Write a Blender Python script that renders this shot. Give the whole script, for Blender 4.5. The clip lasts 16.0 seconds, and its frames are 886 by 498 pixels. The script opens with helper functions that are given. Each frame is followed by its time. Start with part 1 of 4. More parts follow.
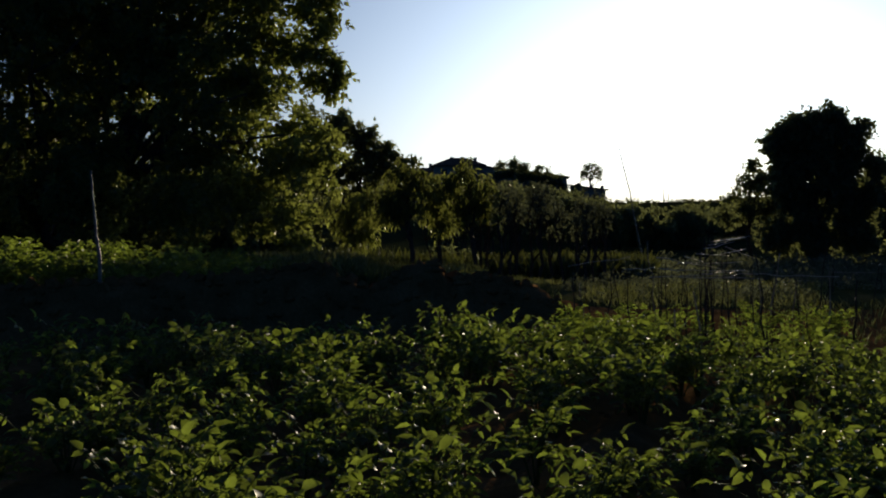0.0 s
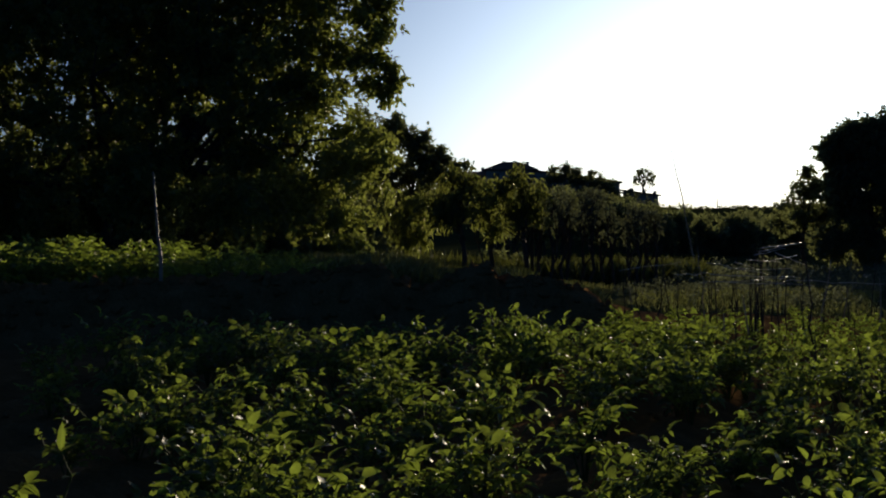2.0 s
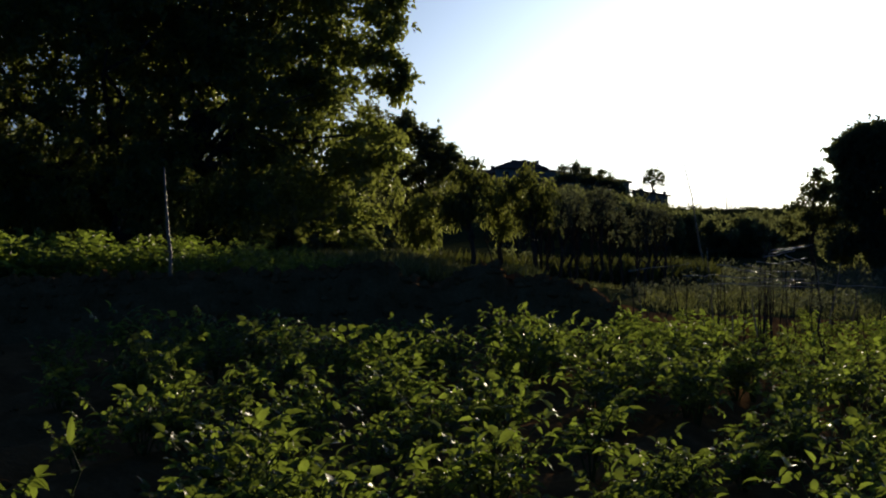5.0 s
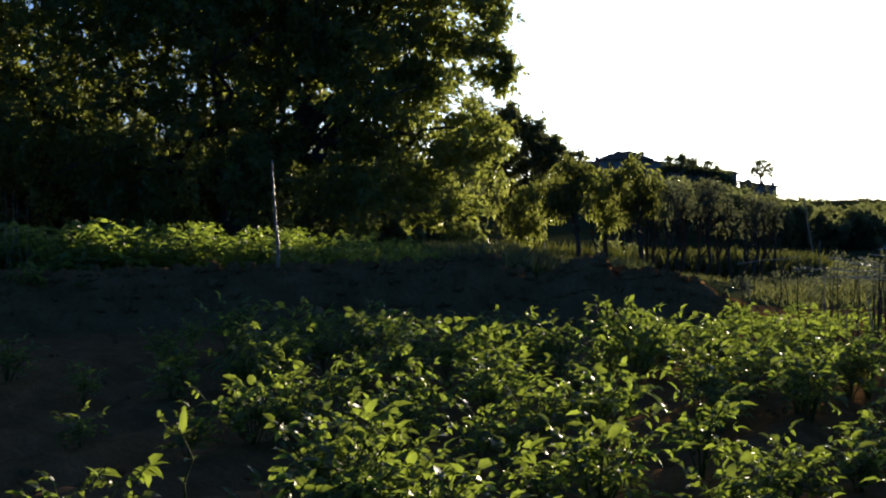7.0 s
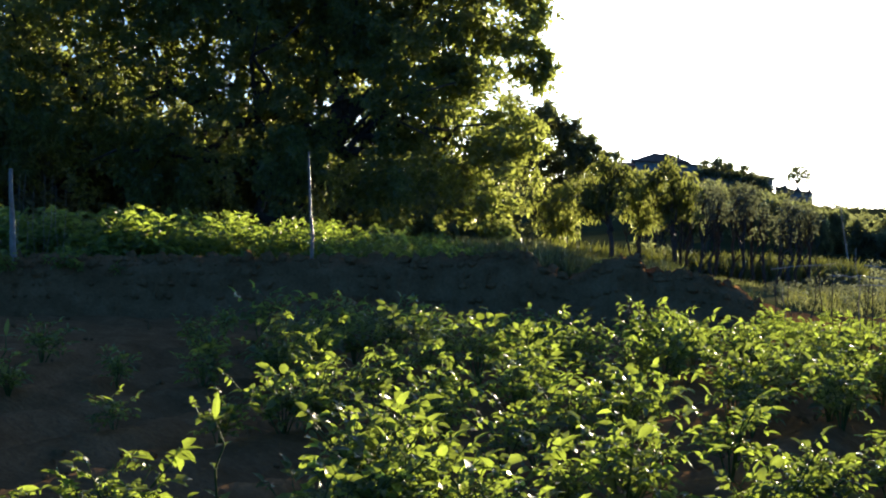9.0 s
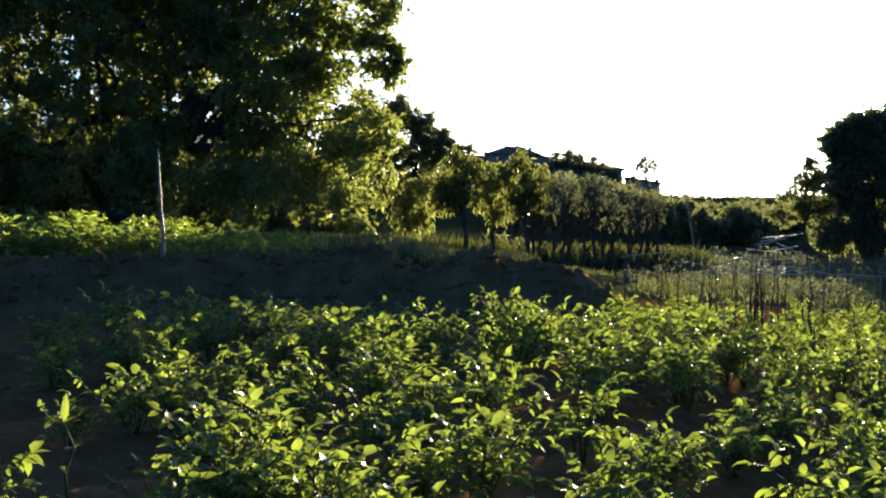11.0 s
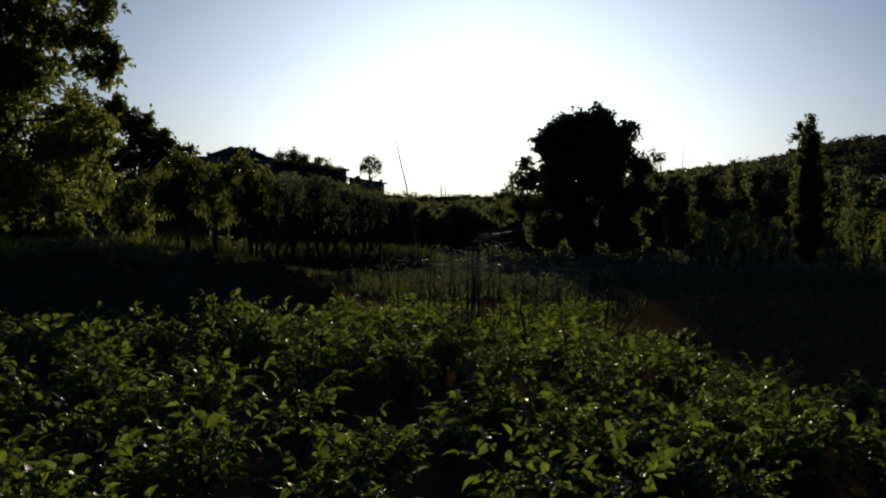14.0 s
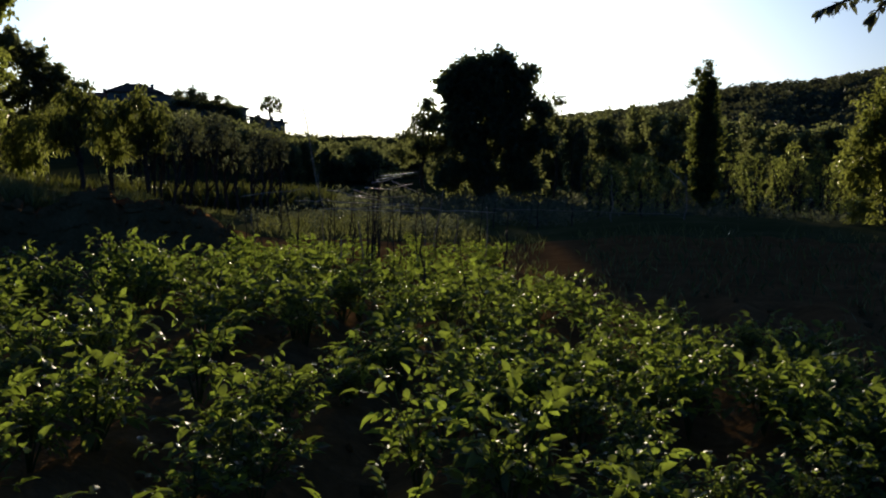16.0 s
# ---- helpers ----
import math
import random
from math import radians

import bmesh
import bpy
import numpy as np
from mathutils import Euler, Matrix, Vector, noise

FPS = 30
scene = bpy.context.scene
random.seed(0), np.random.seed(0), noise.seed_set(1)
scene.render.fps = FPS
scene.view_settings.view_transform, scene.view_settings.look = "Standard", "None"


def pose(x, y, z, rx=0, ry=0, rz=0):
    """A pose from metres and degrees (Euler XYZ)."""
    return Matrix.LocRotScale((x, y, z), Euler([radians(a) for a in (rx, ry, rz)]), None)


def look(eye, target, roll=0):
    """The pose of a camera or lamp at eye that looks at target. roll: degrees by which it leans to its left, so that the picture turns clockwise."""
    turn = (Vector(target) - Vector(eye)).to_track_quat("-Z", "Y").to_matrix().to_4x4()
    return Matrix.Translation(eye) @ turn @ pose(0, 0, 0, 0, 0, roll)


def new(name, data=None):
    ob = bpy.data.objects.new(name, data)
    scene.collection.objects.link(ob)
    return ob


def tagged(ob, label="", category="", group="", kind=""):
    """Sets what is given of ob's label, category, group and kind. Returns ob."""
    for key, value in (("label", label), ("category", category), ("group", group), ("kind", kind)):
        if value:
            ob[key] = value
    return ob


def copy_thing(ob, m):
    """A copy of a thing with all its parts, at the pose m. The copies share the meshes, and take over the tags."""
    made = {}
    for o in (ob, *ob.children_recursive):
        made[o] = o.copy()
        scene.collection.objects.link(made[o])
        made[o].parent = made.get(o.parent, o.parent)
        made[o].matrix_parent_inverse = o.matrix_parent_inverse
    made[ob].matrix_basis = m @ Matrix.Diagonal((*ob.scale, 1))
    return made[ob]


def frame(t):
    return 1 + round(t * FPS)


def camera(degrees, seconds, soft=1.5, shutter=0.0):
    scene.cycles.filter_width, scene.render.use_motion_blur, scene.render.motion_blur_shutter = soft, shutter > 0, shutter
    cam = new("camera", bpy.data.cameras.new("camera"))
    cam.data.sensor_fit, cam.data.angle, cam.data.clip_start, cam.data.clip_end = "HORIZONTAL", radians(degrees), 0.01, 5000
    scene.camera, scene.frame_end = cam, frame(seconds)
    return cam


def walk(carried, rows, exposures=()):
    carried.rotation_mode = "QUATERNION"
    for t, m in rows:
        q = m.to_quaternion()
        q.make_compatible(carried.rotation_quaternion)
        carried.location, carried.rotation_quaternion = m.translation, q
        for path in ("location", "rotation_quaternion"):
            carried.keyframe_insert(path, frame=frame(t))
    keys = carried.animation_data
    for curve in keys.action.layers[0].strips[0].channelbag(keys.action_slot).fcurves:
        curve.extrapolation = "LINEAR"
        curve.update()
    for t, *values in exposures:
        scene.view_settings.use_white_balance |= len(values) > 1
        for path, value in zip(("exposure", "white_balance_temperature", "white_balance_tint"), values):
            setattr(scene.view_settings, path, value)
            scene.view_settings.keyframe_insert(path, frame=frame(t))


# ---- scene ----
EYE = 1.5


def at(az, r, z):
    """A place by compass bearing (degrees, clockwise from the y axis), distance and height."""
    return Vector((r * math.sin(radians(az)), r * math.cos(radians(az)), z))


def up_to(el, r):
    """The height at distance r that is seen at el degrees above the eye's level."""
    return EYE + r * math.tan(radians(el))


def gaze(x, y, z, az, el, roll):
    m = Matrix.Rotation(radians(-az), 4, "Z") @ Matrix.Rotation(radians(90 + el), 4, "X") @ Matrix.Rotation(radians(roll), 4, "Z")
    return Matrix.Translation((x, y, EYE + z)) @ m


# ---- camera and walk ----
LENS = 38.0
WALK = [
    (0, 0.0, 0.3, 0.0, -4.002, -1.801, -0.867),
    (0.5, 0.004, 0.005, 0.003, -4.609, -1.649, -0.183),
    (1, 0.001, 0.019, 0.004, -5.244, -1.558, -0.024),
    (1.5, 0.001, 0.038, -0.003, -5.967, -1.635, -0.377),
    (2, 0.002, 0.045, -0.001, -6.282, -1.611, -0.310),
    (2.5, 0.000, 0.055, -0.001, -6.316, -1.635, -0.170),
    (3, -0.004, 0.048, -0.000, -6.117, -1.598, 0.060),
    (3.2, -0.001, 0.032, -0.000, -5.811, -1.670, 0.252),
    (5.3, -0.005, 0.034, 0.007, -7.171, -1.725, 0.411),
    (5.5, -0.007, 0.031, 0.004, -7.835, -1.715, 0.416),
    (6, -0.011, 0.038, 0.004, -9.043, -1.829, 0.486),
    (6.5, -0.022, 0.051, 0.007, -10.273, -2.020, 0.303),
    (7, -0.027, 0.057, 0.009, -11.272, -2.109, 0.303),
    (7.5, -0.033, 0.047, 0.012, -12.151, -2.149, 0.674),
    (8, -0.039, 0.035, 0.017, -12.967, -2.292, 1.223),
    (8.2, -0.046, 0.034, 0.014, -13.158, -2.309, 1.693),
    (10.3, -0.023, 0.039, -0.009, -10.514, -2.287, 1.550),
    (10.5, -0.021, 0.031, -0.005, -9.508, -2.459, 1.618),
    (11, -0.012, 0.006, -0.006, -6.301, -2.366, 1.014),
    (11.5, -0.014, -0.068, -0.002, -4.049, -2.231, 0.592),
    (12, -0.001, -0.092, 0.001, -1.748, -2.180, -0.038),
    (12.5, 0.014, -0.053, -0.006, 0.021, -2.150, 0.063),
    (13, 0.031, -0.019, -0.013, 1.826, -2.222, -0.233),
    (13.5, 0.043, -0.039, -0.008, 4.029, -2.064, 0.259),
    (14, 0.050, -0.053, -0.007, 5.839, -2.181, 0.446),
    (14.5, 0.052, -0.062, -0.003, 7.295, -2.340, -0.145),
    (15, 0.056, -0.056, -0.006, 8.585, -3.237, -0.237),
    (15.5, 0.059, -0.056, -0.013, 9.227, -4.200, 0.255),
    (16, 0.055, -0.076, -0.009, 10.280, -4.734, 1.158),
]
EXPOSURES = [
    (0.0, 0.0), (1.5, 0.05), (3.0, 0.1), (5.3, 0.4), (6.0, 0.85), (6.5, 1.2), (7.0, 1.6), (8.2, 2.35), (10.5, 2.85), (11.0, 2.5),
    (11.5, 1.8), (12.0, 1.0), (12.5, 0.5), (13.0, 0.15), (13.5, -0.2), (14.5, -0.55), (15.0, -0.35), (15.5, 0.15), (16.0, 0.6)]
cam = camera(LENS, 16.0, soft=2.0)
walk(cam, [(r[0], gaze(*r[1:])) for r in WALK], [(t, e - 0.85, 7300, 10.0) for t, e in EXPOSURES])

# ---- world and sun ----
SUN_AZ, SUN_EL = 7.8, 4.6
world = bpy.data.worlds.new("sky")
scene.world = world
world.use_nodes = True
wn = world.node_tree.nodes
sky = wn.new("ShaderNodeTexSky")
sky.sky_type = "NISHITA"
sky.sun_disc = False
sky.sun_elevation = radians(SUN_EL)
sky.sun_rotation = radians(SUN_AZ)
sky.dust_density = 2.1
sky.air_density = 0.5
sky.ozone_density = 4.7
wn["Background"].inputs["Strength"].default_value = 0.125
world.node_tree.links.new(sky.outputs[0], wn["Background"].inputs["Color"])

sun_data = bpy.data.lights.new("sun", "SUN")
sun_data.energy = 4.6
sun_data.angle = radians(0.5)
sun_data.color = (1.0, 0.88, 0.66)
sun = new("sun", sun_data)
sun.matrix_world = look(at(SUN_AZ, 100, up_to(SUN_EL, 100)), (0, 0, EYE))


# ---- materials ----
def mat_nodes(name):
    m = bpy.data.materials.new(name)
    m.use_nodes = True
    nt = m.node_tree
    return m, nt, nt.nodes["Principled BSDF"], nt.nodes["Material Output"]


def ramp_of(nt, fac, stops):
    r = nt.nodes.new("ShaderNodeValToRGB")
    while len(r.color_ramp.elements) < len(stops):
        r.color_ramp.elements.new(0.5)
    for e, (p, c) in zip(r.color_ramp.elements, stops):
        e.position, e.color = p, (*c, 1)
    nt.links.new(fac, r.inputs["Fac"])
    return r.outputs["Color"]


def noise_of(nt, scale, detail=4.0, rough=0.6):
    co = nt.nodes.new("ShaderNodeTexCoord")
    n = nt.nodes.new("ShaderNodeTexNoise")
    n.inputs["Scale"].default_value = scale
    n.inputs["Detail"].default_value = detail
    n.inputs["Roughness"].default_value = rough
    nt.links.new(co.outputs["Object"], n.inputs["Vector"])
    return n.outputs["Fac"]


def leaf_material(name, dark, light, glow, gloss=0.4, share=0.5, spec=0.5):
    """Leaf blades: a glossy skin over a blade that lets light through, each blade a little different."""
    m, nt, bsdf, out = mat_nodes(name)
    geo = nt.nodes.new("ShaderNodeNewGeometry")
    info = nt.nodes.new("ShaderNodeObjectInfo")
    mix = nt.nodes.new("ShaderNodeMath")
    mix.operation = "MULTIPLY_ADD"
    mix.inputs[1].default_value = 0.7
    half = nt.nodes.new("ShaderNodeMath")
    half.operation = "MULTIPLY"
    half.inputs[1].default_value = 0.3
    nt.links.new(info.outputs["Random"], half.inputs[0])
    nt.links.new(geo.outputs["Random Per Island"], mix.inputs[0])
    nt.links.new(half.outputs[0], mix.inputs[2])
    blot = nt.nodes.new("ShaderNodeMath")
    blot.operation = "MULTIPLY_ADD"
    blot.use_clamp = True
    blot.inputs[1].default_value = 0.5
    low = nt.nodes.new("ShaderNodeMath")
    low.operation = "SUBTRACT"
    low.inputs[1].default_value = 0.25
    nt.links.new(mix.outputs[0], low.inputs[0])
    nt.links.new(noise_of(nt, 45.0, 2.0), blot.inputs[0])
    nt.links.new(low.outputs[0], blot.inputs[2])
    mix = blot
    nt.links.new(ramp_of(nt, mix.outputs[0], [(0.0, dark), (0.85, light), (1.0, [c * 1.3 for c in light])]), bsdf.inputs["Base Color"])
    bsdf.inputs["Roughness"].default_value = gloss
    bsdf.inputs["Specular IOR Level"].default_value = spec
    tr = nt.nodes.new("ShaderNodeBsdfTranslucent")
    nt.links.new(ramp_of(nt, mix.outputs[0], [(0.0, [c * 0.42 for c in glow]), (1.0, [min(1, c * 1.3) for c in glow])]), tr.inputs["Color"])
    ms = nt.nodes.new("ShaderNodeMixShader")
    ms.inputs["Fac"].default_value = share
    nt.links.new(bsdf.outputs[0], ms.inputs[1])
    nt.links.new(tr.outputs[0], ms.inputs[2])
    nt.links.new(ms.outputs[0], out.inputs["Surface"])
    return m


def rough_material(name, stops, scale=6.0, bump=0.4, rough=0.9, fine=60.0, spec=0.2):
    """Earth, bark, plaster and the like: colour at two scales and relief."""
    m, nt, bsdf, out = mat_nodes(name)
    a, b = noise_of(nt, scale), noise_of(nt, fine, 3.0)
    add = nt.nodes.new("ShaderNodeMath")
    add.operation = "MULTIPLY_ADD"
    add.inputs[1].default_value = 0.35
    sub = nt.nodes.new("ShaderNodeMath")
    sub.operation = "MULTIPLY"
    sub.inputs[1].default_value = 0.65
    nt.links.new(a, sub.inputs[0])
    nt.links.new(b, add.inputs[0])
    nt.links.new(sub.outputs[0], add.inputs[2])
    nt.links.new(ramp_of(nt, add.outputs[0], stops), bsdf.inputs["Base Color"])
    bp = nt.nodes.new("ShaderNodeBump")
    bp.inputs["Strength"].default_value = bump
    bp.inputs["Distance"].default_value = 0.05
    nt.links.new(add.outputs[0], bp.inputs["Height"])
    nt.links.new(bp.outputs[0], bsdf.inputs["Normal"])
    bsdf.inputs["Roughness"].default_value = rough
    bsdf.inputs["Specular IOR Level"].default_value = spec
    return m


SOIL = rough_material("soil", [(0.3, (0.13, 0.069, 0.028)), (0.5, (0.2, 0.109, 0.047)), (0.7, (0.285, 0.165, 0.077))], 3.0, 0.9, fine=25.0, spec=0.0)
TURF = rough_material("turf", [(0.3, (0.05, 0.058, 0.022)), (0.5, (0.085, 0.092, 0.036)), (0.7, (0.15, 0.135, 0.07))], 0.6, 0.8, fine=9.0, spec=0.0)
WOODLAND = rough_material("woodland_floor", [(0.3, (0.03, 0.036, 0.016)), (0.5, (0.05, 0.06, 0.025)), (0.7, (0.08, 0.085, 0.035))], 0.08, 0.9, fine=0.9, spec=0.0)
BARK = rough_material("bark", [(0.3, (0.03, 0.022, 0.016)), (0.5, (0.07, 0.055, 0.042)), (0.7, (0.13, 0.11, 0.09))], 7.0, 0.8, fine=40.0)
CANE = rough_material("weathered_cane", [(0.3, (0.12, 0.1, 0.075)), (0.5, (0.25, 0.21, 0.16)), (0.7, (0.38, 0.34, 0.28))], 9.0, 0.3, 0.42, 60.0, 0.5)
STEM = leaf_material("green_stem", (0.05, 0.08, 0.02), (0.08, 0.12, 0.03), (0.1, 0.16, 0.03), 0.7, 0.25, 0.25)
POTATO_LEAF = leaf_material("potato_leaf", (0.04, 0.065, 0.022), (0.075, 0.12, 0.04), (0.37, 0.49, 0.07), 0.48, 0.48, 0.6)
ALMOND_LEAF = leaf_material("grey_leaf", (0.07, 0.08, 0.05), (0.12, 0.13, 0.085), (0.16, 0.18, 0.09), 0.45, 0.4)
WALNUT_LEAF = leaf_material("broad_leaf", (0.065, 0.08, 0.03), (0.11, 0.13, 0.05), (0.4, 0.46, 0.1), 0.45, 0.48)
PEACH_LEAF = leaf_material("long_leaf", (0.05, 0.07, 0.022), (0.09, 0.115, 0.038), (0.36, 0.4, 0.09), 0.42, 0.55)
HILL_LEAF = leaf_material("hill_leaf", (0.07, 0.078, 0.05), (0.11, 0.12, 0.075), (0.2, 0.22, 0.1), 0.7, 0.3, 0.2)
DARK_LEAF = leaf_material("dark_leaf", (0.085, 0.095, 0.055), (0.13, 0.14, 0.08), (0.32, 0.36, 0.13), 0.5, 0.5)
POPLAR_LEAF = leaf_material("poplar_leaf", (0.05, 0.065, 0.025), (0.1, 0.12, 0.045), (0.36, 0.42, 0.1), 0.42, 0.5)
GRASS = leaf_material("grass_blade", (0.07, 0.09, 0.03), (0.17, 0.19, 0.08), (0.4, 0.42, 0.17), 0.45, 0.5)
PLASTER = rough_material("plaster", [(0.3, (0.25, 0.22, 0.19)), (0.5, (0.36, 0.32, 0.27)), (0.7, (0.45, 0.41, 0.36))], 0.7, 0.2, fine=8.0)
TILES = rough_material("roof_tiles", [(0.3, (0.12, 0.06, 0.04)), (0.5, (0.2, 0.1, 0.065)), (0.7, (0.28, 0.17, 0.12))], 1.5, 0.6, fine=12.0)
WINDOW = rough_material("window_glass", [(0.3, (0.02, 0.022, 0.025)), (0.7, (0.04, 0.045, 0.05))], 2.0, 0.02, 0.1, 10.0, 0.6)
# pale base colour carries the sun's glint on backlit canes and the bare branch
SUNLIT_WOOD = rough_material("sunlit_wood", [(0.3, (0.3, 0.27, 0.22)), (0.5, (0.5, 0.46, 0.4)), (0.7, (0.66, 0.62, 0.56))], 9.0, 0.3, 0.5, 60.0, 0.4)



# ---- builders ----
class Buf:
    """Vertices and faces gathered for one mesh."""

    def __init__(self):
        self.v, self.f, self.n = [], [], 0

    def add(self, verts, faces):
        self.v.append(np.asarray(verts, float).reshape(-1, 3))
        self.f.extend([tuple(i + self.n for i in f) for f in faces])
        self.n += len(self.v[-1])

    def mesh(self, name, material, smooth=False):
        me = bpy.data.meshes.new(name)
        v = np.concatenate(self.v) if self.v else np.zeros((0, 3))
        me.from_pydata(v.tolist(), [], self.f)
        me.materials.append(material)
        if smooth:
            me.shade_smooth()
        me.update()
        return me


def part(name, buf, material, parent=None, label="", smooth=False):
    ob = new(name, buf.mesh(name, material, smooth) if isinstance(buf, Buf) else buf)
    if parent:
        ob.parent = parent
    if label:
        ob["label"] = label
    return ob


def thing(name, place, label, category, group="", kind=""):
    ob = new(name)
    ob.location = place
    return tagged(ob, label, category, group, kind)


def unit(a):
    return a / np.maximum(np.linalg.norm(a, axis=-1, keepdims=True), 1e-9)


def blades(buf, pos, way, nrm, length, width, droop=0.25, fold=0.2, plain=False, fine=False):
    """Leaf blades folded along the midrib and drooping at the tip: eight corners, six, or four where they are far off."""
    n = len(pos)
    if not n:
        return
    way = unit(way)
    side = unit(np.cross(way, nrm))
    nrm = np.cross(side, way)
    L, W = np.broadcast_to(length, n)[:, None], np.broadcast_to(width, n)[:, None]
    if plain:
        v = np.stack([pos, pos + way * L * 0.45 + side * W * 0.5 + nrm * W * fold, pos + way * L - nrm * L * droop, pos + way * L * 0.45 - side * W * 0.5 + nrm * W * fold], 1)
        buf.v.append(v.reshape(-1, 3))
        b = buf.n + 4 * np.arange(n)[:, None]
        buf.f.extend(map(tuple, (b + np.array([0, 1, 2])).tolist()))
        buf.f.extend(map(tuple, (b + np.array([0, 2, 3])).tolist()))
        buf.n += 4 * n
        return
    if fine:
        sag = nrm * L * droop
        v = np.stack([
            pos,
            pos + way * L * 0.3 + side * W * 0.5 + nrm * W * fold - sag * 0.05,
            pos + way * L * 0.32 - sag * 0.08,
            pos + way * L * 0.3 - side * W * 0.5 + nrm * W * fold - sag * 0.05,
            pos + way * L * 0.68 + side * W * 0.4 + nrm * W * fold * 0.7 - sag * 0.42,
            pos + way * L * 0.7 - sag * 0.45,
            pos + way * L * 0.68 - side * W * 0.4 + nrm * W * fold * 0.7 - sag * 0.42,
            pos + way * L * 0.97 - sag], 1)
        buf.v.append(v.reshape(-1, 3))
        b = buf.n + 8 * np.arange(n)[:, None]
        for f in ((0, 1, 2), (0, 2, 3), (1, 4, 5, 2), (2, 5, 6, 3), (4, 7, 5), (5, 7, 6)):
            buf.f.extend(map(tuple, (b + np.array(f)).tolist()))
        buf.n += 8 * n
        return
    v = np.stack([
        pos,
        pos + way * L * 0.33 + side * W * 0.5 + nrm * W * fold,
        pos + way * L * 0.7 + side * W * 0.33 + nrm * (W * fold * 0.6 - L * droop * 0.3),
        pos + way * L - nrm * L * droop,
        pos + way * L * 0.7 - side * W * 0.33 + nrm * (W * fold * 0.6 - L * droop * 0.3),
        pos + way * L * 0.33 - side * W * 0.5 + nrm * W * fold], 1).reshape(-1, 3)
    base = buf.n
    buf.v.append(v)
    b = base + 6 * np.arange(n)[:, None]
    buf.f.extend(map(tuple, (b + np.array([0, 1, 2, 3])).tolist()))
    buf.f.extend(map(tuple, (b + np.array([0, 3, 4, 5])).tolist()))
    buf.n += 6 * n


def tube(buf, pts, radii, seg=6, cap=True):
    """A tapered round rod along pts."""
    pts = [Vector(p) for p in pts]
    rings = []
    for i, p in enumerate(pts):
        d = (pts[min(i + 1, len(pts) - 1)] - pts[max(i - 1, 0)]).normalized()
        a = d.cross(Vector((0.31, 0.87, 0.38))).normalized()
        b = d.cross(a)
        rings.append([p + (a * math.cos(k * math.tau / seg) + b * math.sin(k * math.tau / seg)) * radii[i] for k in range(seg)])
    faces = [(i * seg + k, i * seg + (k + 1) % seg, (i + 1) * seg + (k + 1) % seg, (i + 1) * seg + k) for i in range(len(pts) - 1) for k in range(seg)]
    if cap:
        faces += [tuple(range(seg))[::-1], tuple((len(pts) - 1) * seg + k for k in range(seg))]
    buf.add([tuple(v) for ring in rings for v in ring], faces)


def crooked(rng, a, b, n=5, wob=0.05):
    """A line from a to b with small bends."""
    a, b = Vector(a), Vector(b)
    s = (b - a).length * wob
    return [a.lerp(b, i / (n - 1)) + (Vector(rng.normal(0, s, 3)) if 0 < i < n - 1 else Vector()) for i in range(n)]


def rand_dirs(rng, n):
    return unit(rng.normal(size=(n, 3)))


# ---- ground ----
def lerp_table(table, x):
    return float(np.interp(x, [p[0] for p in table], [p[1] for p in table]))


HILLS = [(-180, 1.5), (-40, 1.6), (-10, 1.0), (0, 0.75), (2.5, 0.5), (4, 0.22), (8, 0.12), (12, 0.4), (16, 0.95), (20, 1.55), (23, 2.28), (26, 2.52), (29, 3.12), (45, 3.5), (180, 1.5)]


def smooth_step(a, b, x):
    t = min(1.0, max(0.0, (x - a) / (b - a)))
    return t * t * (3 - 2 * t)


def land(az, r):
    """Height of the ground."""
    near = -0.015 * max(0.0, r - 20) - 0.6 * smooth_step(22, 45, r)
    terrace = smooth_step(-3.0, -9.0, az) * smooth_step(16.2, 17.2, r) * (1 - 0.6 * smooth_step(23, 34, r)) * 0.5
    tongue = smooth_step(4, -2, az) * smooth_step(16.2, 18, r) * (1 - smooth_step(18, 34, r)) * 0.3
    right = smooth_step(14, 20, az) * smooth_step(13, 22, r) * 0.25
    z = near + max(terrace, tongue) + right
    far = EYE + r * math.tan(radians(lerp_table(HILLS, az)))
    far += 0.35 * r / 100 * noise.noise((math.sin(radians(az)) * 9, math.cos(radians(az)) * 9, r / 300))
    k = smooth_step(60, 330 if az > 10 else 190, r)
    return z * (1 - k) + far * k


